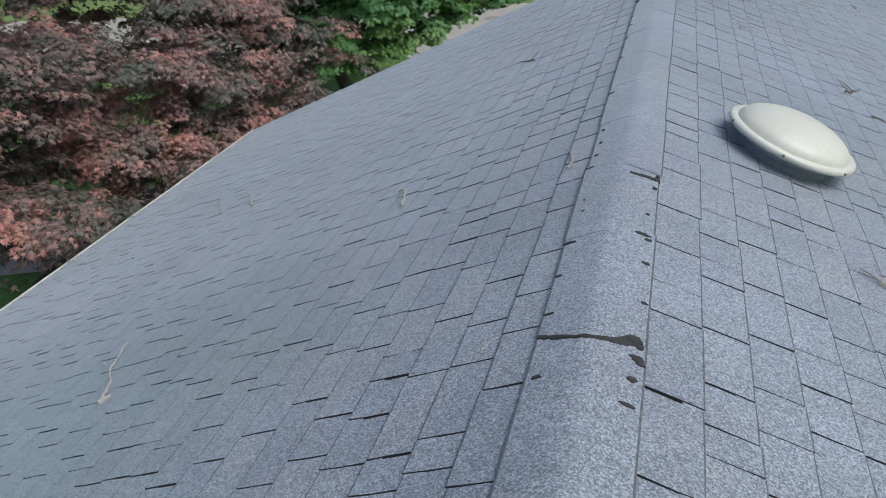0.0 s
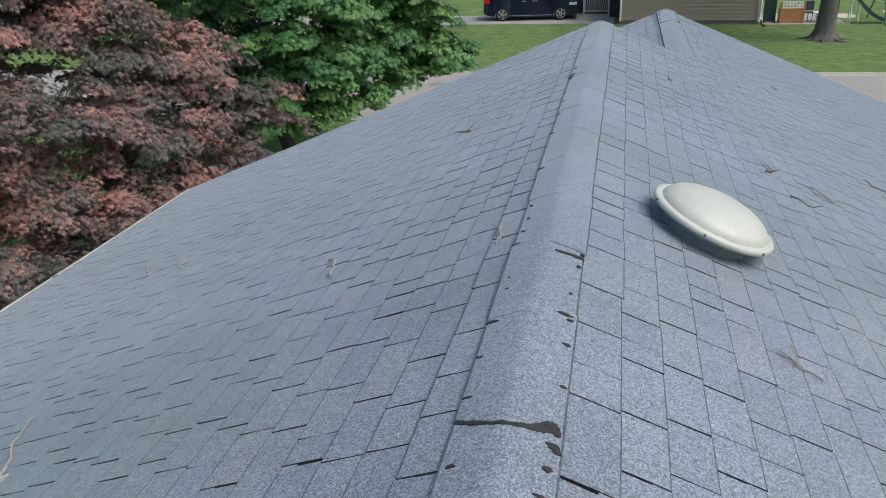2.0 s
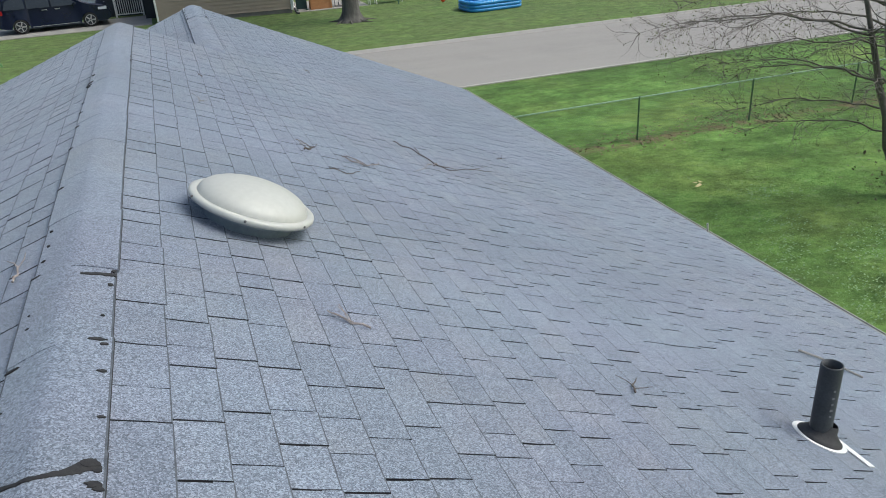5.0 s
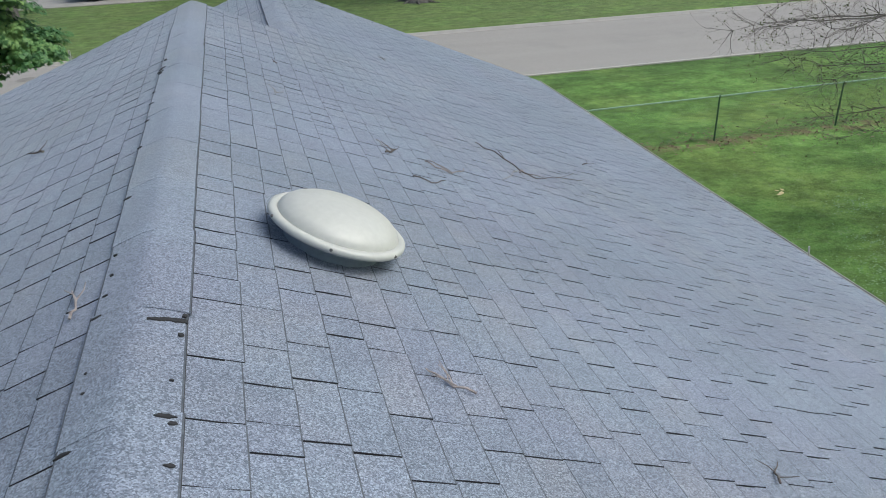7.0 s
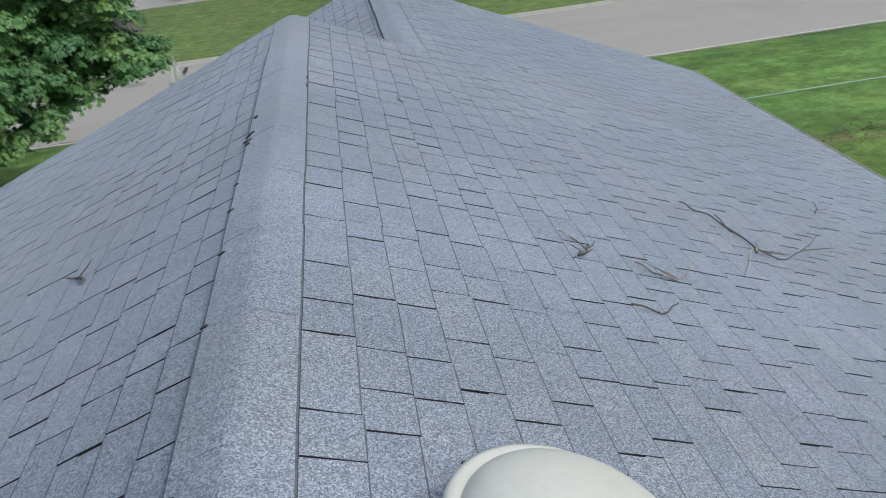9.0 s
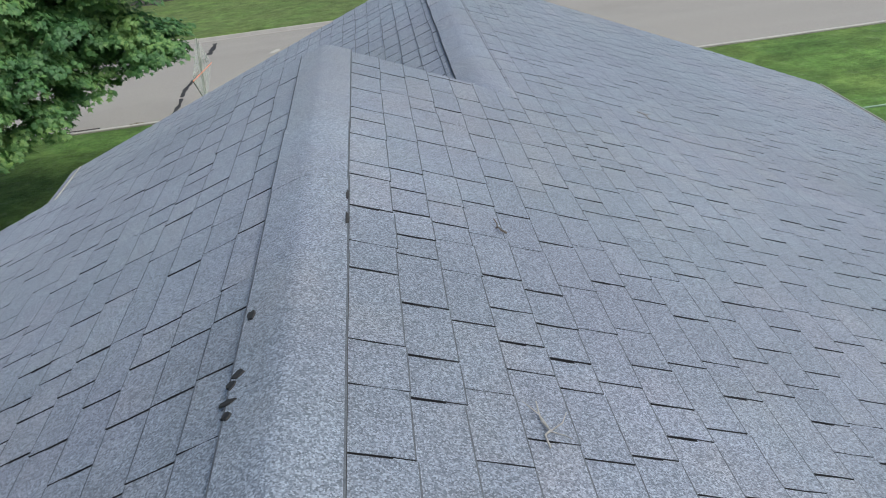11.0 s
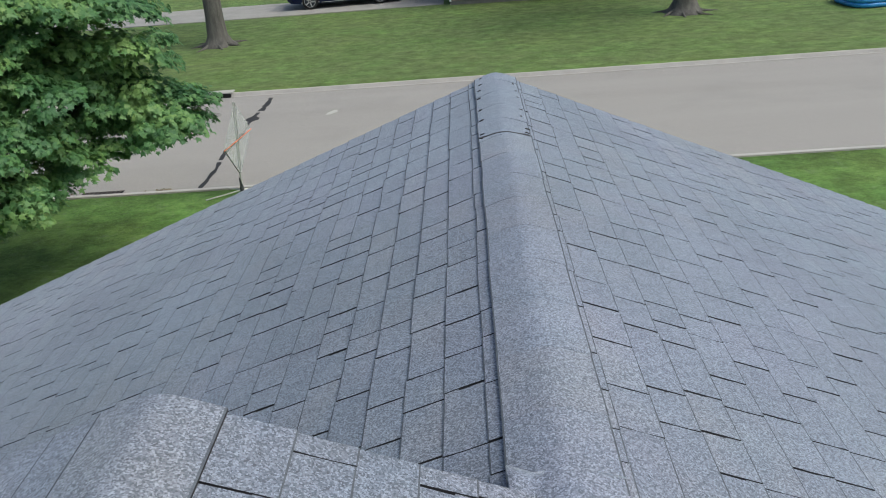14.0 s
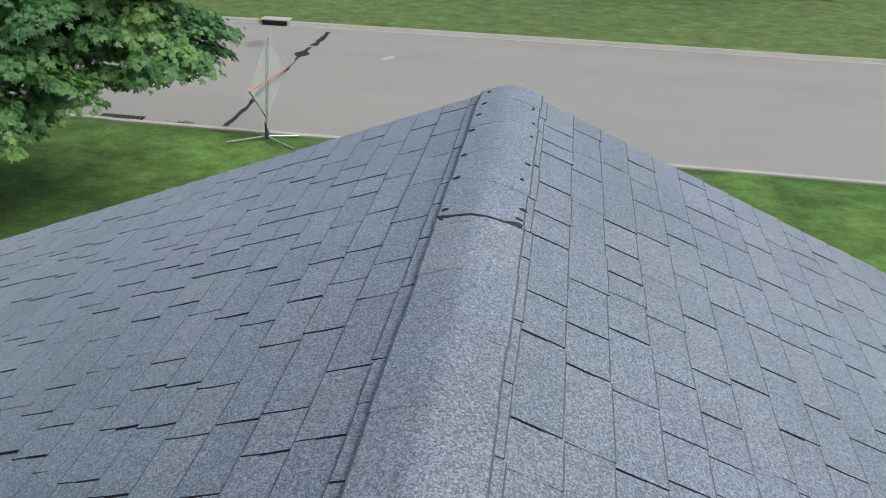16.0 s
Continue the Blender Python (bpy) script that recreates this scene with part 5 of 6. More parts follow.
for k in range(7):
    part("lattice_bar", box((0.05 + 0.145 * k, -0.015, 0.70), (0.105 + 0.145 * k, 0.005, 0.99), 0.004), WHITE, tub, "white lattice bar")
dp = thing("panel_screen", "dark teal panel standing beside the house corner", "screen", pose(6.78, 40.6, 0.02))
part("sheet", box((0, 0, 0.05), (0.55, 0.05, 1.7), 0.01), TEAL_DARK, dp)
part("foot", box((-0.02, -0.12, 0), (0.08, 0.17, 0.05), 0.01), PLAY_GREEN, dp)
part("foot", box((0.47, -0.12, 0), (0.57, 0.17, 0.05), 0.01), PLAY_GREEN, dp)


def patio_chair(m):
    ob = thing("patio_chair", "dark metal patio chair on the slab", "chair", m, "patio chairs")
    part("seat", box((0, 0, 0.40), (0.5, 0.5, 0.44), 0.015), CHARCOAL, ob)
    part("backrest", box((0, 0.46, 0.5), (0.5, 0.5, 0.92), 0.015), CHARCOAL, ob)
    for x in (0.03, 0.47):
        for y in (0.03, 0.47):
            part("leg", tube([(x, y, 0), (x, y, 0.42)], 0.016, 6), CHARCOAL, ob)
    return ob


first = patio_chair(pose(8.75, 40.6, 0.02, 0, 0, 15))
copy_thing(first, pose(9.55, 41.4, 0.02, 0, 0, -60))
tb = thing("patio_table", "low white patio table on the slab", "table", pose(9.35, 40.7, 0.02))
part("tabletop", lathe([(0.0, 0.46), (0.36, 0.46), (0.37, 0.445), (0.36, 0.43), (0.0, 0.43)], 24), WHITE, tb)
for k in range(4):
    a = radians(45 + 90 * k)
    part("leg", tube([(0.2 * math.cos(a), 0.2 * math.sin(a), 0.44), (0.3 * math.cos(a), 0.3 * math.sin(a), 0)], 0.018, 6), WHITE, tb)
stn = tagged(new("sand_patch", from_bm("sand_patch", lathe([(0.0, 0.02), (0.9, 0.018), (1.25, 0.004), (1.3, -0.02)], 24), SAND)), "pale bare sand patch worn in the lawn", "sand", kind="structure")
stn.matrix_basis = pose(14.6, 44.0, 0.0) @ Matrix.Diagonal((1.3, 1.2, 1, 1))
st2 = tagged(new("sand_patch", stn.data), "pale bare sand patch worn in the lawn", "sand", kind="structure")
st2.matrix_basis = pose(10.9, 43.0, 0.0) @ Matrix.Diagonal((0.45, 0.7, 1, 1))

swing = thing("swing_set", "dark green metal swing set with saucer and toddler seats", "swing set", pose(11.9, 39.3, 0))
TOPZ = 2.25
for x in (0.0, 1.85, 4.55):
    part("leg", tube([(x - 0.1, 0, -0.03), (x, 1.5, TOPZ)], 0.032, 8), PLAY_GREEN, swing)
    part("leg", tube([(x - 0.1, 3.0, -0.03), (x, 1.5, TOPZ)], 0.032, 8), PLAY_GREEN, swing)
    part("spreader", tube([(x - 0.06, 0.62, 0.93), (x - 0.06, 2.38, 0.93)], 0.02, 6), PLAY_WHITE, swing)
part("top_beam", tube([(-0.25, 1.5, TOPZ + 0.03), (4.8, 1.5, TOPZ + 0.03)], 0.036, 8), PLAY_GREEN, swing)
sau = part("saucer_seat", lathe([(0.0, 0.40), (0.34, 0.43), (0.46, 0.50), (0.48, 0.53), (0.455, 0.53), (0.33, 0.46), (0.0, 0.43)], 28), SEAT_BLACK, swing, "round black saucer seat", m=pose(0.95, 1.5, 0))
for a in (0.5, 2.6, 3.7, 5.8):
    part("rope", tube([(0.95 + 0.46 * math.cos(a), 1.5 + 0.46 * math.sin(a), 0.52), (0.95 + 0.3 * math.cos(a), 1.5, TOPZ)], 0.014, 5), PLAY_WHITE, swing, "cream rope")
for x in (2.45, 3.0):
    part("rope", tube([(x, 1.5, 0.55), (x, 1.5, TOPZ)], 0.014, 5), PLAY_WHITE, swing, "cream rope")
part("strap_seat", tube([(2.45, 1.5, 0.56), (2.58, 1.5, 0.46), (2.87, 1.5, 0.46), (3.0, 1.5, 0.56)], 0.03, 6), SEAT_BLACK, swing)
todd = part("toddler_seat", box((3.55, 1.3, 0.42), (3.95, 1.7, 0.50), 0.04), SEAT_BLACK, swing, "black toddler bucket seat")
part("seat_back", box((3.55, 1.64, 0.48), (3.95, 1.72, 0.86), 0.03), SEAT_BLACK, todd)
part("seat_front", box((3.6, 1.26, 0.48), (3.9, 1.33, 0.72), 0.03), SEAT_BLACK, todd)
for x in (3.57, 3.93):
    part("rope", tube([(x, 1.5, 0.55), (x, 1.5, TOPZ)], 0.014, 5), PLAY_WHITE, swing, "cream rope")

slide = thing("slide", "small dark green plastic slide with white legs", "slide", pose(12.0, 40.1, 0))
bm = bmesh.new()
prev = None
for k in range(9):
    t = k / 8
    x, z = -1.2 + 1.5 * t * 0.0 + (1.5 * t - 0.3), 0.10 + 1.25 * (1 - t) ** 1.5
    ring = [bm.verts.new((x, y, z + h)) for y, h in ((0.0, 0.12), (0.0, 0.0), (0.4, 0.0), (0.4, 0.12), (0.44, 0.12), (0.44, -0.04), (-0.04, -0.04), (-0.04, 0.12))]
    if prev:
        for i in range(8):
            bm.faces.new([prev[i], prev[(i + 1) % 8], ring[(i + 1) % 8], ring[i]])
    else:
        bm.faces.new(ring)
    prev = ring
bm.faces.new(prev[::-1])
part("chute", bm, PLAY_GREEN, slide, "dark green chute")
for x, z in ((0.22, 0.14), (-1.15, 1.2), (-1.5, 1.34)):
    for y in (0.0, 0.4):
        part("leg", tube([(x, y, -0.02), (x, y, z)], 0.02, 6), WHITE, slide, "white leg")

ball = solid("ball", lathe([(0.0, 0.0)] + [(0.125 * math.sin(radians(a)), 0.125 - 0.125 * math.cos(radians(a))) for a in range(12, 180, 12)] + [(0.0, 0.25)], 20), BALL_RED, "red-orange play ball lying on the grass", "ball", pose(13.87, 38.4, 0.0), True)

pool = thing("paddling_pool", "blue inflatable rectangular paddling pool on the lawn", "pool", pose(15.0, 34.95, 0, 0, 0, 5))


def ring_tube(hx, hy, z, r):
    """An inflated rounded-rectangle ring."""
    path = []
    cr = 0.42
    for cx, cy, a0 in ((hx - cr, hy - cr, 0), (-hx + cr, hy - cr, 90), (-hx + cr, -hy + cr, 180), (hx - cr, -hy + cr, 270)):
        path += [(cx + cr * math.cos(radians(a0 + 15 * k)), cy + cr * math.sin(radians(a0 + 15 * k))) for k in range(7)]
    bm = bmesh.new()
    rings = []
    n = len(path)
    for i, (x, y) in enumerate(path):
        tx, ty = path[(i + 1) % n][0] - path[i - 1][0], path[(i + 1) % n][1] - path[i - 1][1]
        ln = math.hypot(tx, ty)
        nx, ny = ty / ln, -tx / ln
        rr2 = r * (1 - 0.06 * (i % 2))
        rings.append([bm.verts.new((x + nx * rr2 * 1.15 * math.cos(a), y + ny * rr2 * 1.15 * math.cos(a), z + rr2 * math.sin(a))) for a in [2 * math.pi * k / 10 for k in range(10)]])
    for i in range(n):
        a, b = rings[i], rings[(i + 1) % n]
        for k in range(10):
            bm.faces.new([a[k], a[(k + 1) % 10], b[(k + 1) % 10], b[k]])
    return bm


for k in range(3):
    part("air_ring", ring_tube(1.32, 0.82, 0.085 + 0.15 * k, 0.088), POOL_BLUE, pool, smooth=True)
part("pool_floor", box((-1.22, -0.72, 0.01), (1.22, 0.72, 0.05), 0.02), POOL_IN, pool, "pale blue liner")

# ---- ridge caps ----


def cap_height(x, half, lift, crown):
    """A rounded fold whose edges lie a given lift over the slopes."""
    return SL * (math.hypot(half, crown) - half - math.hypot(x, crown)) + lift


def cap_mesh(length, half, lift, crown, left=0.009, right=0.0095):
    """A bent cap shingle over a ridge: butt at y = 0, running under the next one."""
    xs = [half * t for t in (-1, -0.965, -0.8, -0.55, -0.3, -0.12, 0.0, 0.12, 0.3, 0.55, 0.8, 0.965, 1)]
    ys = (0.0, 0.25 * length, 0.6 * length, length + 0.06)

    def height(x, j):
        return cap_height(x, half, lift, crown) - (0.0, 0.0, 0.0003, 0.0009)[j]

    n = len(xs)
    verts = [(x, y, height(x, j)) for j, y in enumerate(ys) for x in xs]
    faces = [(j * n + i, j * n + i + 1, (j + 1) * n + i + 1, (j + 1) * n + i) for j in range(3) for i in range(n - 1)]
    soft = len(faces)

    def skirt(line, deep=0.009):
        """A cut edge hanging from a line of corners, with corners of its own; a deep one covers the shaded gap below.
        """
        b = len(verts)
        verts.extend(line)
        verts.extend((x, y, z - deep) for x, y, z in line)
        m = len(line)
        faces.extend((b + i, b + m + i, b + m + i + 1, b + i + 1) for i in range(m - 1))

    skirt([verts[i] for i in range(n)], 0.0045)
    skirt([verts[j * n] for j in range(3, -1, -1)], left)
    skirt([verts[j * n + n - 1] for j in range(4)], right)
    # the outermost columns carry the painted shadow line of the cap's edges
    me = mesh_of("ridge_cap", verts, faces, CAP, False, (BITUMEN, EDGE), [2 if k % (n - 1) in (0, n - 2) else 0 for k in range(soft)] + [0] * (n - 1) + [1] * (len(faces) - soft - n + 1))
    me.polygons.foreach_set("use_smooth", [k < soft for k in range(len(faces))])
    return me


rnd = random.Random(12)
HALF = 0.136
near_cap = cap_mesh(0.53, HALF, 0.018, 0.030)
y = 1.60 - 0.53 * 14
while y < GABLE - 0.05:
    last = GABLE - y < 1.4
    length = GABLE + 0.004 - 0.06 - y if last else 0.53
    me = cap_mesh(length, HALF, 0.013, 0.030, 0.006, 0.006) if last else near_cap
    part("ridge_cap", me, CAP, house, m=pose(rnd.uniform(-0.003, 0.003), y, RIDGE + rnd.uniform(0, 0.0005), 0, 0, rnd.uniform(-0.25, 0.25)))
    y += 2.0 if last else 0.53
# deep left skirt: a dark face in place of the shaded gap under the cap
far_cap = cap_mesh(0.28, 0.140, 0.026, 0.045, 0.022)
y = GABLE + 0.06
while y < END - 0.1:
    length = min(0.28, END + 0.004 - 0.06 - y)
    me = far_cap if length > 0.27 else cap_mesh(length, 0.140, 0.026, 0.045, 0.022)
    part("ridge_cap", me, CAP, house, m=pose(X2 + 0.004 + rnd.uniform(-0.003, 0.003), y, FAR_Z, 0, 0, rnd.uniform(-0.4, 0.4)))
    y += 0.28


# the lower ridge dies into the upper slope under one dressed-down cap
verts, faces = [], []
cols = [0.140 * t for t in (-1, -0.8, -0.55, -0.3, -0.12, 0.0, 0.12, 0.3, 0.55, 0.8, 1)]
for j in range(10):
    t = j / 9
    yy = GABLE - 0.15 + 0.27 * t
    ease = t * t * (3 - 2 * t)
    for x in cols:
        full = FAR_Z + cap_height(x, 0.140, 0.0255, 0.045)
        flat = roof_z(X2 + x) + 0.001 + 0.012 * t
        verts.append((X2 + 0.004 + x * (1 - 0.1 * (1 - t)), yy, flat + (full - flat) * ease if yy < GABLE else max(full, flat - 0.05) if x < 0 else full))
    if j:
        faces += [((j - 1) * 11 + i, (j - 1) * 11 + i + 1, j * 11 + i + 1, j * 11 + i) for i in range(10)]
end_cap = part("ridge_cap", mesh_of("end_cap", verts, faces, CAP, True), CAP, house, "end cap dressed down onto the upper slope")
thicken = end_cap.modifiers.new("thickness", "SOLIDIFY")
thicken.thickness, thicken.offset = 0.005, -1


def blot(rng, w, l, thick=0.003):
    """A lumpy little patch, w across and l along."""
    bm = bmesh.new()
    n = 11
    edge = [(w * (0.5 + rng.uniform(-0.16, 0.16)) * math.cos(2 * math.pi * k / n), l * (0.5 + rng.uniform(-0.16, 0.16)) * math.sin(2 * math.pi * k / n)) for k in range(n)]
    low = [bm.verts.new((a, b, -0.002)) for a, b in edge]
    top = [bm.verts.new((a * 0.86, b * 0.86, thick)) for a, b in edge]
    bm.faces.new(top)
    for k in range(n):
        bm.faces.new([low[k], low[(k + 1) % n], top[(k + 1) % n], top[k]])
    return bm


def cap_z(dx, ridge_x):
    return RIDGE + cap_height(dx, HALF, 0.018, 0.030) if ridge_x == 0 else FAR_Z + cap_height(dx, 0.140, 0.026, 0.045)


def tear(ridge_x, rows):
    """A ragged dark gap across the cap, where a seam has torn open: rows of (x, near y, far y)."""
    bm = bmesh.new()
    fine = []
    for (x0, a0, b0), (x1, a1, b1) in zip(rows, rows[1:]):
        for k in range(4):
            t = k / 4
            fine.append((x0 + (x1 - x0) * t, a0 + (a1 - a0) * t + rnd.uniform(-0.003, 0.003), b0 + (b1 - b0) * t + rnd.uniform(-0.003, 0.003)))
    fine.append(rows[-1])
    prev = None
    for x, a, b in fine:
        z = cap_z(x, ridge_x) + 0.002
        pair = [bm.verts.new((ridge_x + x, a, z)), bm.verts.new((ridge_x + x, b, z)), bm.verts.new((ridge_x + x, a - 0.002, z - 0.006)), bm.verts.new((ridge_x + x, b + 0.002, z - 0.006))]
        if prev:
            bm.faces.new([prev[0], pair[0], pair[1], prev[1]])
            bm.faces.new([prev[2], pair[2], pair[0], prev[0]])
            bm.faces.new([prev[1], pair[1], pair[3], prev[3]])
        prev = pair
    part("torn_seam", bm, TAR, house, "dark gap of a torn cap seam")


def tar(x, y, w, l, ridge_x=0.0, turn=0.0, label="dark worn spot of exposed tar"):
    """A bare spot on the cap, where granules and shingle have worn through."""
    dx = x - ridge_x
    z = cap_z(dx, ridge_x) + 0.0008
    part("tar_spot", blot(rnd, w * 0.9, l * 0.62), TAR, house, label, m=Matrix.Translation((x, y, z)) @ Matrix.Rotation(math.copysign(math.atan(SL) * min(1, abs(dx) / 0.05), dx), 4, "Y") @ Matrix.Rotation(radians(turn), 4, "Z"))


# the two torn seams on the upper ridge
tear(0.0, [(-0.132, 1.597, 1.609), (-0.09, 1.577, 1.590), (-0.03, 1.561, 1.571), (0.02, 1.560, 1.570), (0.06, 1.565, 1.587), (0.09, 1.575, 1.619), (0.112, 1.587, 1.629), (0.13, 1.583, 1.599)])
tear(0.0, [(0.03, 2.594, 2.602), (0.06, 2.596, 2.608), (0.10, 2.600, 2.618), (0.125, 2.602, 2.622), (0.133, 2.599, 2.614)])
for k, (x, y, w, l) in enumerate(((0.108, 1.61, 0.05, 0.05), (0.12, 1.585, 0.02, 0.022), (0.116, 1.54, 0.04, 0.04), (0.126, 1.525, 0.03, 0.03), (0.111, 1.455, 0.028, 0.034), (0.109, 1.361, 0.05, 0.018))):
    tar(x, y, w, l)
for x, y, w, l in ((0.123, 2.637, 0.018, 0.03), (0.117, 2.532, 0.022, 0.026), (0.104, 2.313, 0.012, 0.014), (0.097, 2.168, 0.05, 0.026), (0.114, 2.143, 0.024, 0.026), (0.115, 1.999, 0.03, 0.020), (0.119, 1.789, 0.024, 0.016),
                   (-0.105, 1.426, 0.026, 0.022), (-0.119, 1.701, 0.034, 0.010), (-0.122, 1.902, 0.024, 0.010), (-0.117, 2.102, 0.04, 0.02), (-0.103, 2.318, 0.014, 0.014), (-0.109, 2.409, 0.012, 0.016), (-0.125, 2.701, 0.045, 0.02), (-0.11, 2.822, 0.02, 0.016), (-0.106, 2.953, 0.016, 0.02), (-0.111, 3.104, 0.016, 0.02),
                   (-0.124, 3.625, 0.045, 0.03), (-0.128, 4.269, 0.03, 0.02), (-0.129, 4.707, 0.03, 0.02), (-0.131, 5.047, 0.03, 0.02), (-0.132, 5.299, 0.025, 0.016), (-0.132, 5.811, 0.05, 0.026), (-0.112, 6.137, 0.036, 0.075), (-0.116, 5.899, 0.038, 0.05), (-0.129, 5.87, 0.03, 0.05), (-0.125, 5.764, 0.028, 0.04), (0.131, 6.62, 0.016, 0.14), (0.131, 6.79, 0.012, 0.12)):
    tar(x, y, w, l)
# the torn seam and nail spots on the lower ridge
tear(X2, [(-0.136, 11.240, 11.256), (-0.10, 11.227, 11.238), (0.0, 11.204, 11.214), (0.08, 11.212, 11.223), (0.115, 11.220, 11.248), (0.136, 11.217, 11.247)])
for x, y, w, l in ((0.113, 12.267, 0.018, 0.03), (0.121, 12.105, 0.02, 0.02), (0.121, 11.963, 0.018, 0.03), (0.123, 11.699, 0.03, 0.03), (0.112, 11.556, 0.018, 0.03), (0.132, 11.343, 0.03, 0.03), (0.124, 11.272, 0.03, 0.02), (-0.094, 12.429, 0.018, 0.02), (-0.101, 12.279, 0.024, 0.02), (-0.108, 12.149, 0.024, 0.018), (-0.115, 11.979, 0.03, 0.02), (-0.113, 11.729, 0.028, 0.02), (-0.111, 11.528, 0.028, 0.024), (-0.117, 11.287, 0.03, 0.02), (-0.118, 11.227, 0.02, 0.03)):
    tar(X2 + x, y, w, l, X2)

# ---- shingles, course by course ----
STRIPS = ((0.323, 0.161, 0.232, 0.274), (0.236, 0.288, 0.271, 0.188), (0.121, 0.164, 0.184, 0.270, 0.246), (0.341, 0.159, 0.240, 0.250))


def tab_verts(w, expo, lap, bow, curl):
    """The corners of one tab: butt at x = 0 (downhill), its head tucked under the course above; bow bends the sides, curl lifts the butt's corners."""
    h = w / 2
    out = []
    for x, top, side in ((0.0, 0.0086, 0.0), (-0.0036, 0.0091, 0.1), (-0.5 * expo, 0.0073, 1.0), (-expo, 0.0054, 0.2), (-expo - lap, 0.0040, 0.0)):
        for y in (-h, 0.0, h):
            lift = curl if y and x > -0.01 else 0.0
            out.append((x + (0.0014 if y == 0.0 and x == 0.0 else 0.0), y + bow * side, top + lift))
    low = [(0.0, -h, -0.002), (0.0, 0.0, -0.002), (0.0, h, -0.002), (-0.5 * expo, -h + bow, -0.002), (-0.5 * expo, h + bow, -0.002), (-expo - lap, -h, -0.002), (-expo - lap, h, -0.002)]
    return out + low


TAB_FACES = [(3, 4, 7, 6), (4, 5, 8, 7), (6, 7, 10, 9), (7, 8, 11, 10), (9, 10, 13, 12), (10, 11, 14, 13), (0, 1, 4, 3), (1, 2, 5, 4), (15, 16, 1, 0), (16, 17, 2, 1), (15, 0, 3, 6, 18), (18, 6, 9, 12, 20), (19, 8, 5, 2, 17), (21, 14, 11, 8, 19)]
# 1 is the narrow butt strip, coloured dark as a shadow line
TAB_SLOTS = [0, 0, 0, 0, 0, 0, 1, 1, 2, 2, 2, 2, 2, 2]


def filled(rng, known, lo, hi, way):
    """The cuts along one course from lo to hi: those that are known, and strips of tabs between them."""
    cuts = []
    ends = sorted(c for c in known if lo < c < hi) + [hi]
    at = lo - rng.uniform(0.0, 0.9)
    for end in ends:
        while end - at > 0.37:
            for w in STRIPS[rng.randrange(4)][::way]:
                if end - at - w < 0.11:
                    break
                at += w
                cuts.append(at)
            else:
                continue
            if end - at > 0.37:
                at += 0.5 * (end - at)
                cuts.append(at)
        at = end
        cuts.append(at)
    return [c for c in cuts if lo < c < hi] + [hi]


def lay(m, deck_ob, seed, expo, first, rows, span, near, stretches=(), start=0):
    """Tabs in courses down one slope. span(u): the stretch (from, to) along the ridge; near(k, y): whether a tab is a piece of its own;
    stretches: for parts of the slope, the cut slots of each course."""
    rng = random.Random(seed)
    s = 1 if m[1][1] > 0 else -1
    shared, verts, faces, single = {}, [], [], 0
    for k in range(start, rows):
        u = first + expo * k
        lo, hi = span(u)
        row_h = rng.uniform(-0.0005, 0.0005)
        prev = lo
        for cut in filled(rng, [c for part_of in stretches for c in part_of.get(k, ())], lo, hi, s):
            a, b, prev = prev, cut, cut
            w = round(b - a, 2)
            if b - a < 0.03:
                continue
            gap = 0.003 if rng.random() < 0.10 else rng.choice((0.0058, 0.0067, 0.0077)) * (0.85 if k > 9 and s < 0 else 1.0)
            shape = rng.choice(((0.0, 0.0), (0.0022, 0.0008), (-0.0026, 0.0), (0.0010, 0.0016)))
            place = pose(u + rng.uniform(-0.0042, 0.0042), s * (a + b) / 2, rng.uniform(0, 0.0009) + row_h, -s * rng.uniform(-0.05, 0.10), rng.uniform(-0.08, 0.08), rng.uniform(-0.5, 0.5))
            if k and near(k, (a + b) / 2) and single < 300:
                key = (w, gap, shape)
                if key not in shared:
                    shared[key] = mesh_of("shingle", tab_verts(w - gap, expo, 0.05, *shape), TAB_FACES, SHINGLE, False, (EDGE, BITUMEN), TAB_SLOTS)
                part("shingle", shared[key], SHINGLE, deck_ob, m=place)
                single += 1
            else:
                base = len(verts)
                verts.extend(place @ Vector(v) for v in tab_verts(b - a - gap, expo, 0.05 if k else 0.012, *shape))
                faces.extend(tuple(q + base for q in f) for f in TAB_FACES)
    tagged(part("shingle_field", mesh_of("shingle_field", verts, faces, SHINGLE, False, (EDGE, BITUMEN), TAB_SLOTS * (len(faces) // len(TAB_SLOTS))), SHINGLE, deck_ob, "courses of weathered grey asphalt shingles"), kind="stuff")


# cut slots of the upper courses: beside the torn cap, past the vent, at the step gable, beside the lower ridge
TORN_R = {1: (1.47, 1.80, 1.96, 2.19, 2.46), 2: (1.33, 1.43, 1.58, 1.82, 2.09, 2.21, 2.37, 2.56), 3: (1.49, 1.65, 1.88, 2.16, 2.43, 2.62), 4: (1.75, 1.91, 2.14, 2.42, 2.71), 5: (1.89, 2.06, 2.33, 2.67, 2.83)}
PAST_VENT = {1: (3.31, 3.47, 3.71, 3.87, 4.20, 4.37, 4.60, 4.95, 5.25, 5.44, 5.62, 5.84, 6.01), 2: (3.49, 3.82, 3.98, 4.16, 4.44, 4.67, 4.84, 4.97, 5.14, 5.50), 3: (3.97, 4.15, 4.43, 4.67), 4: (4.04, 4.28, 4.56, 4.74, 5.01), 5: (3.94, 4.22, 4.55, 4.71, 4.97)}
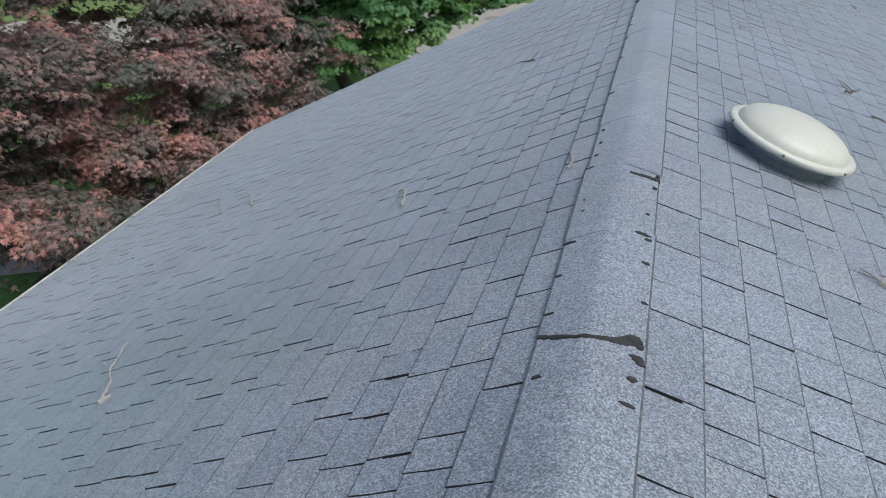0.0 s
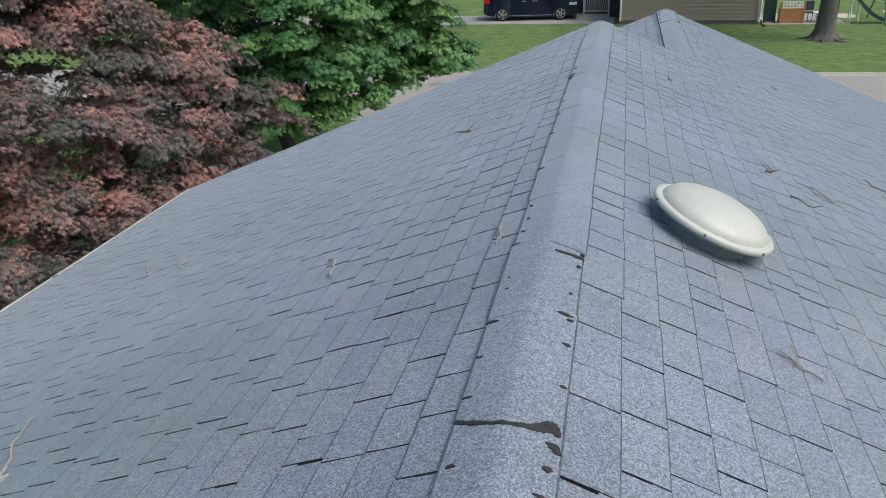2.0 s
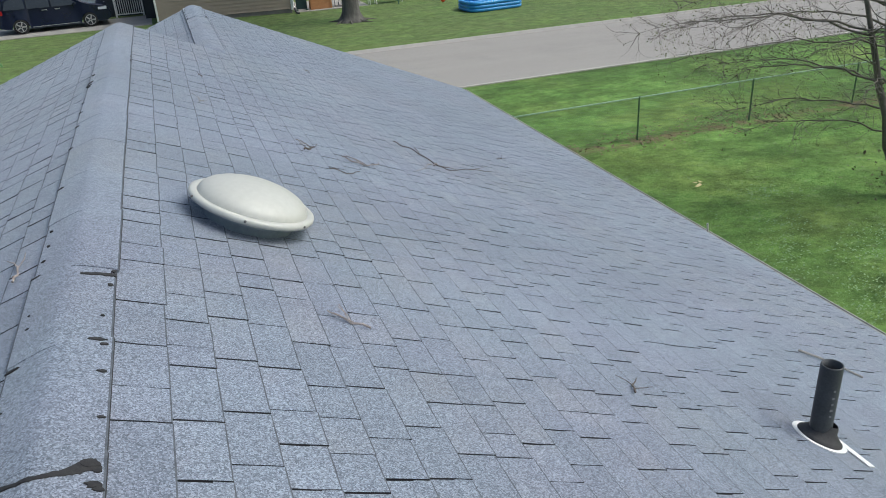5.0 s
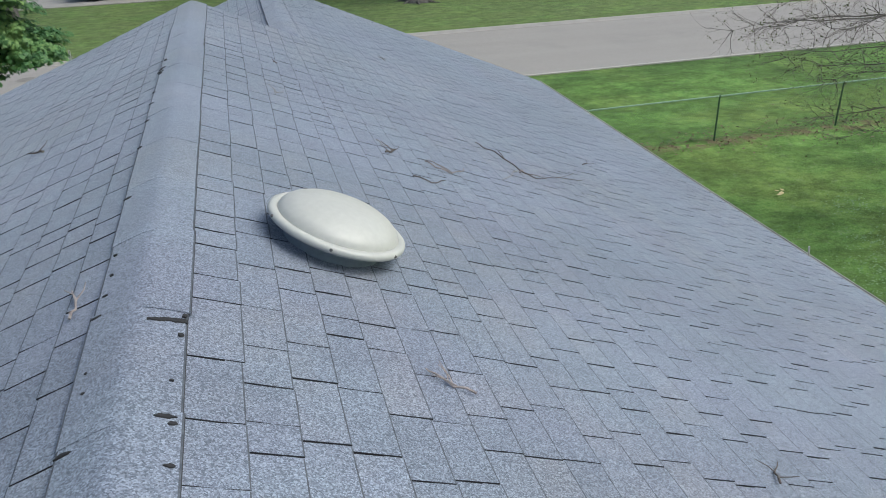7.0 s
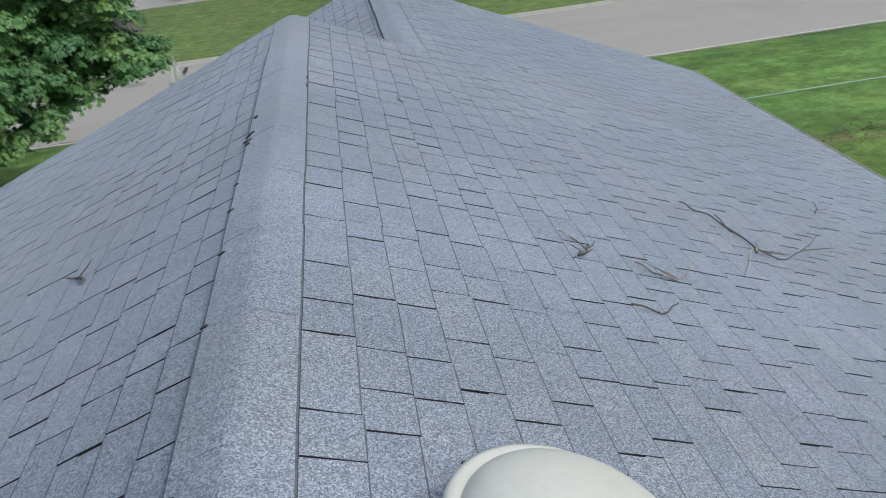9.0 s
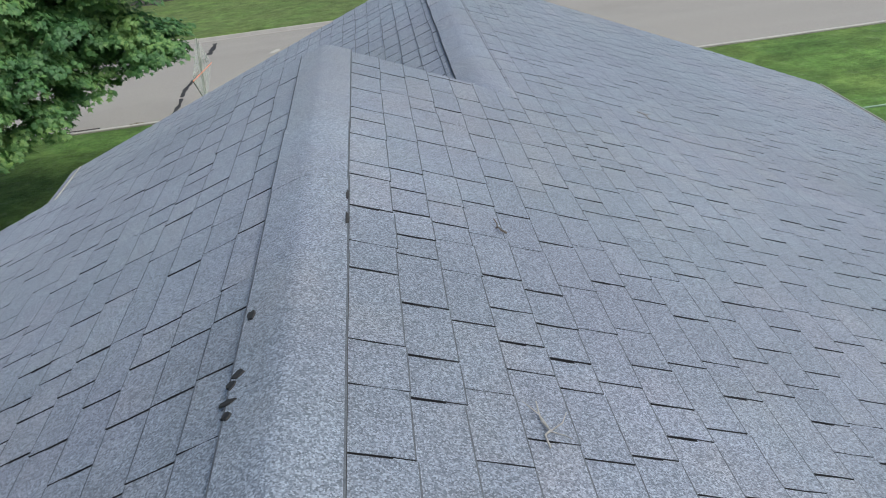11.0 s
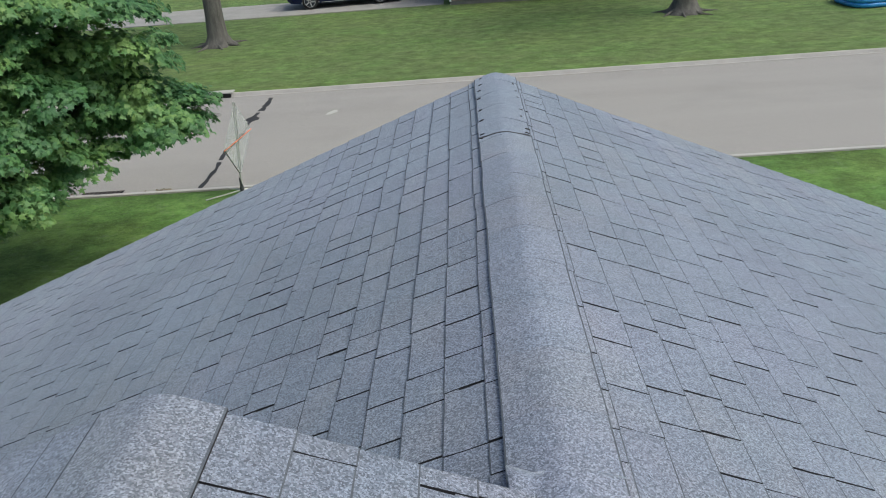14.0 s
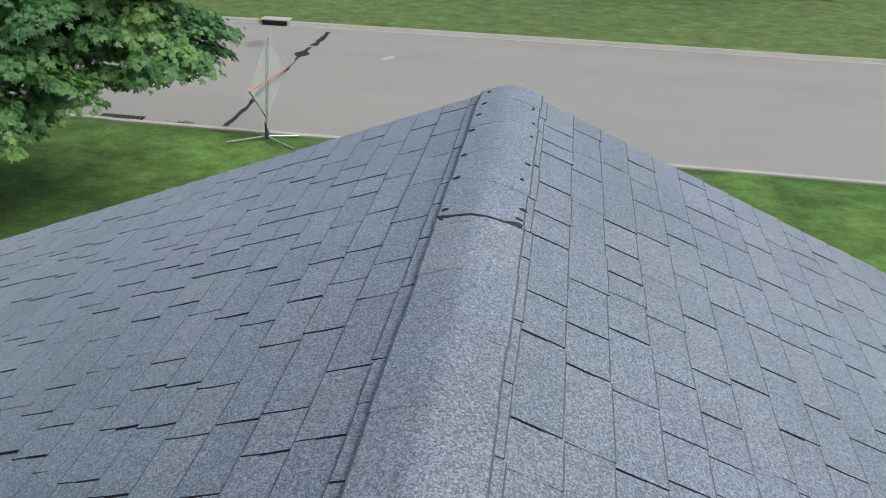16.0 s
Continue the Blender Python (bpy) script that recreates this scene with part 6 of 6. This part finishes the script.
GABLE_R = {1: (7.12, 7.40, 7.58, 7.72, 7.99, 8.22, 8.40), 2: (7.13, 7.46, 7.74, 8.06, 8.35, 8.54), 3: (7.18, 7.50, 7.67, 7.91, 8.07, 8.41), 4: (7.19, 7.52, 7.82, 8.01, 8.29, 8.54), 5: (7.28, 7.47, 7.75, 8.01, 8.26, 8.55)}
LOWER_R = {8: (9.58, 9.76, 10.03, 10.27, 10.42, 10.75, 10.94), 9: (9.52, 9.70, 9.99, 10.23, 10.42, 10.70, 10.88, 11.11), 10: (9.61, 9.74, 10.01, 10.25, 10.41, 10.68, 10.95, 11.14), 11: (9.72, 10.01, 10.20, 10.45, 10.61, 10.84, 11.11)}
TORN_L = {1: (1.11, 1.43, 1.67, 1.86, 2.10, 2.42, 2.66, 2.85, 3.83, 4.07, 4.27, 4.56, 4.74), 2: (1.29, 1.57, 1.76, 2.00, 2.32, 2.56, 2.75), 3: (1.25, 1.57, 1.84, 2.16, 2.40, 2.58, 2.73)}
GABLE_L = {1: (7.54, 7.73, 8.01), 2: (7.52, 7.68, 7.91, 8.12), 3: (7.72, 8.04, 8.33)}
LOWER_F = {1: (9.54, 9.73, 9.96, 10.12, 10.30, 10.54, 10.86), 2: (9.58, 9.82, 10.00, 10.28, 10.42, 10.74, 10.99), 3: (9.69, 9.98, 10.18, 10.41, 10.72, 10.94, 11.16), 4: (9.70, 9.91, 10.14, 10.39, 10.58, 10.86, 11.08, 11.32)}

lay(M_R, deck_r, 1, 0.1335, 0.1595, 41, lambda u: (BACK, END if u > X2 / CS_R + 0.10 else GABLE), lambda k, y: (1 <= k <= 6 and 1.2 < y < GABLE) or (7 <= k <= 11 and 9.0 < y < END), (TORN_R, PAST_VENT, GABLE_R, LOWER_R), 1)
lay(M_L, deck_l, 2, 0.1350, 0.1180, 41, lambda u: (BACK, GABLE), lambda k, y: 1 <= k <= 7 and 1.2 < y, (TORN_L, GABLE_L), 1)
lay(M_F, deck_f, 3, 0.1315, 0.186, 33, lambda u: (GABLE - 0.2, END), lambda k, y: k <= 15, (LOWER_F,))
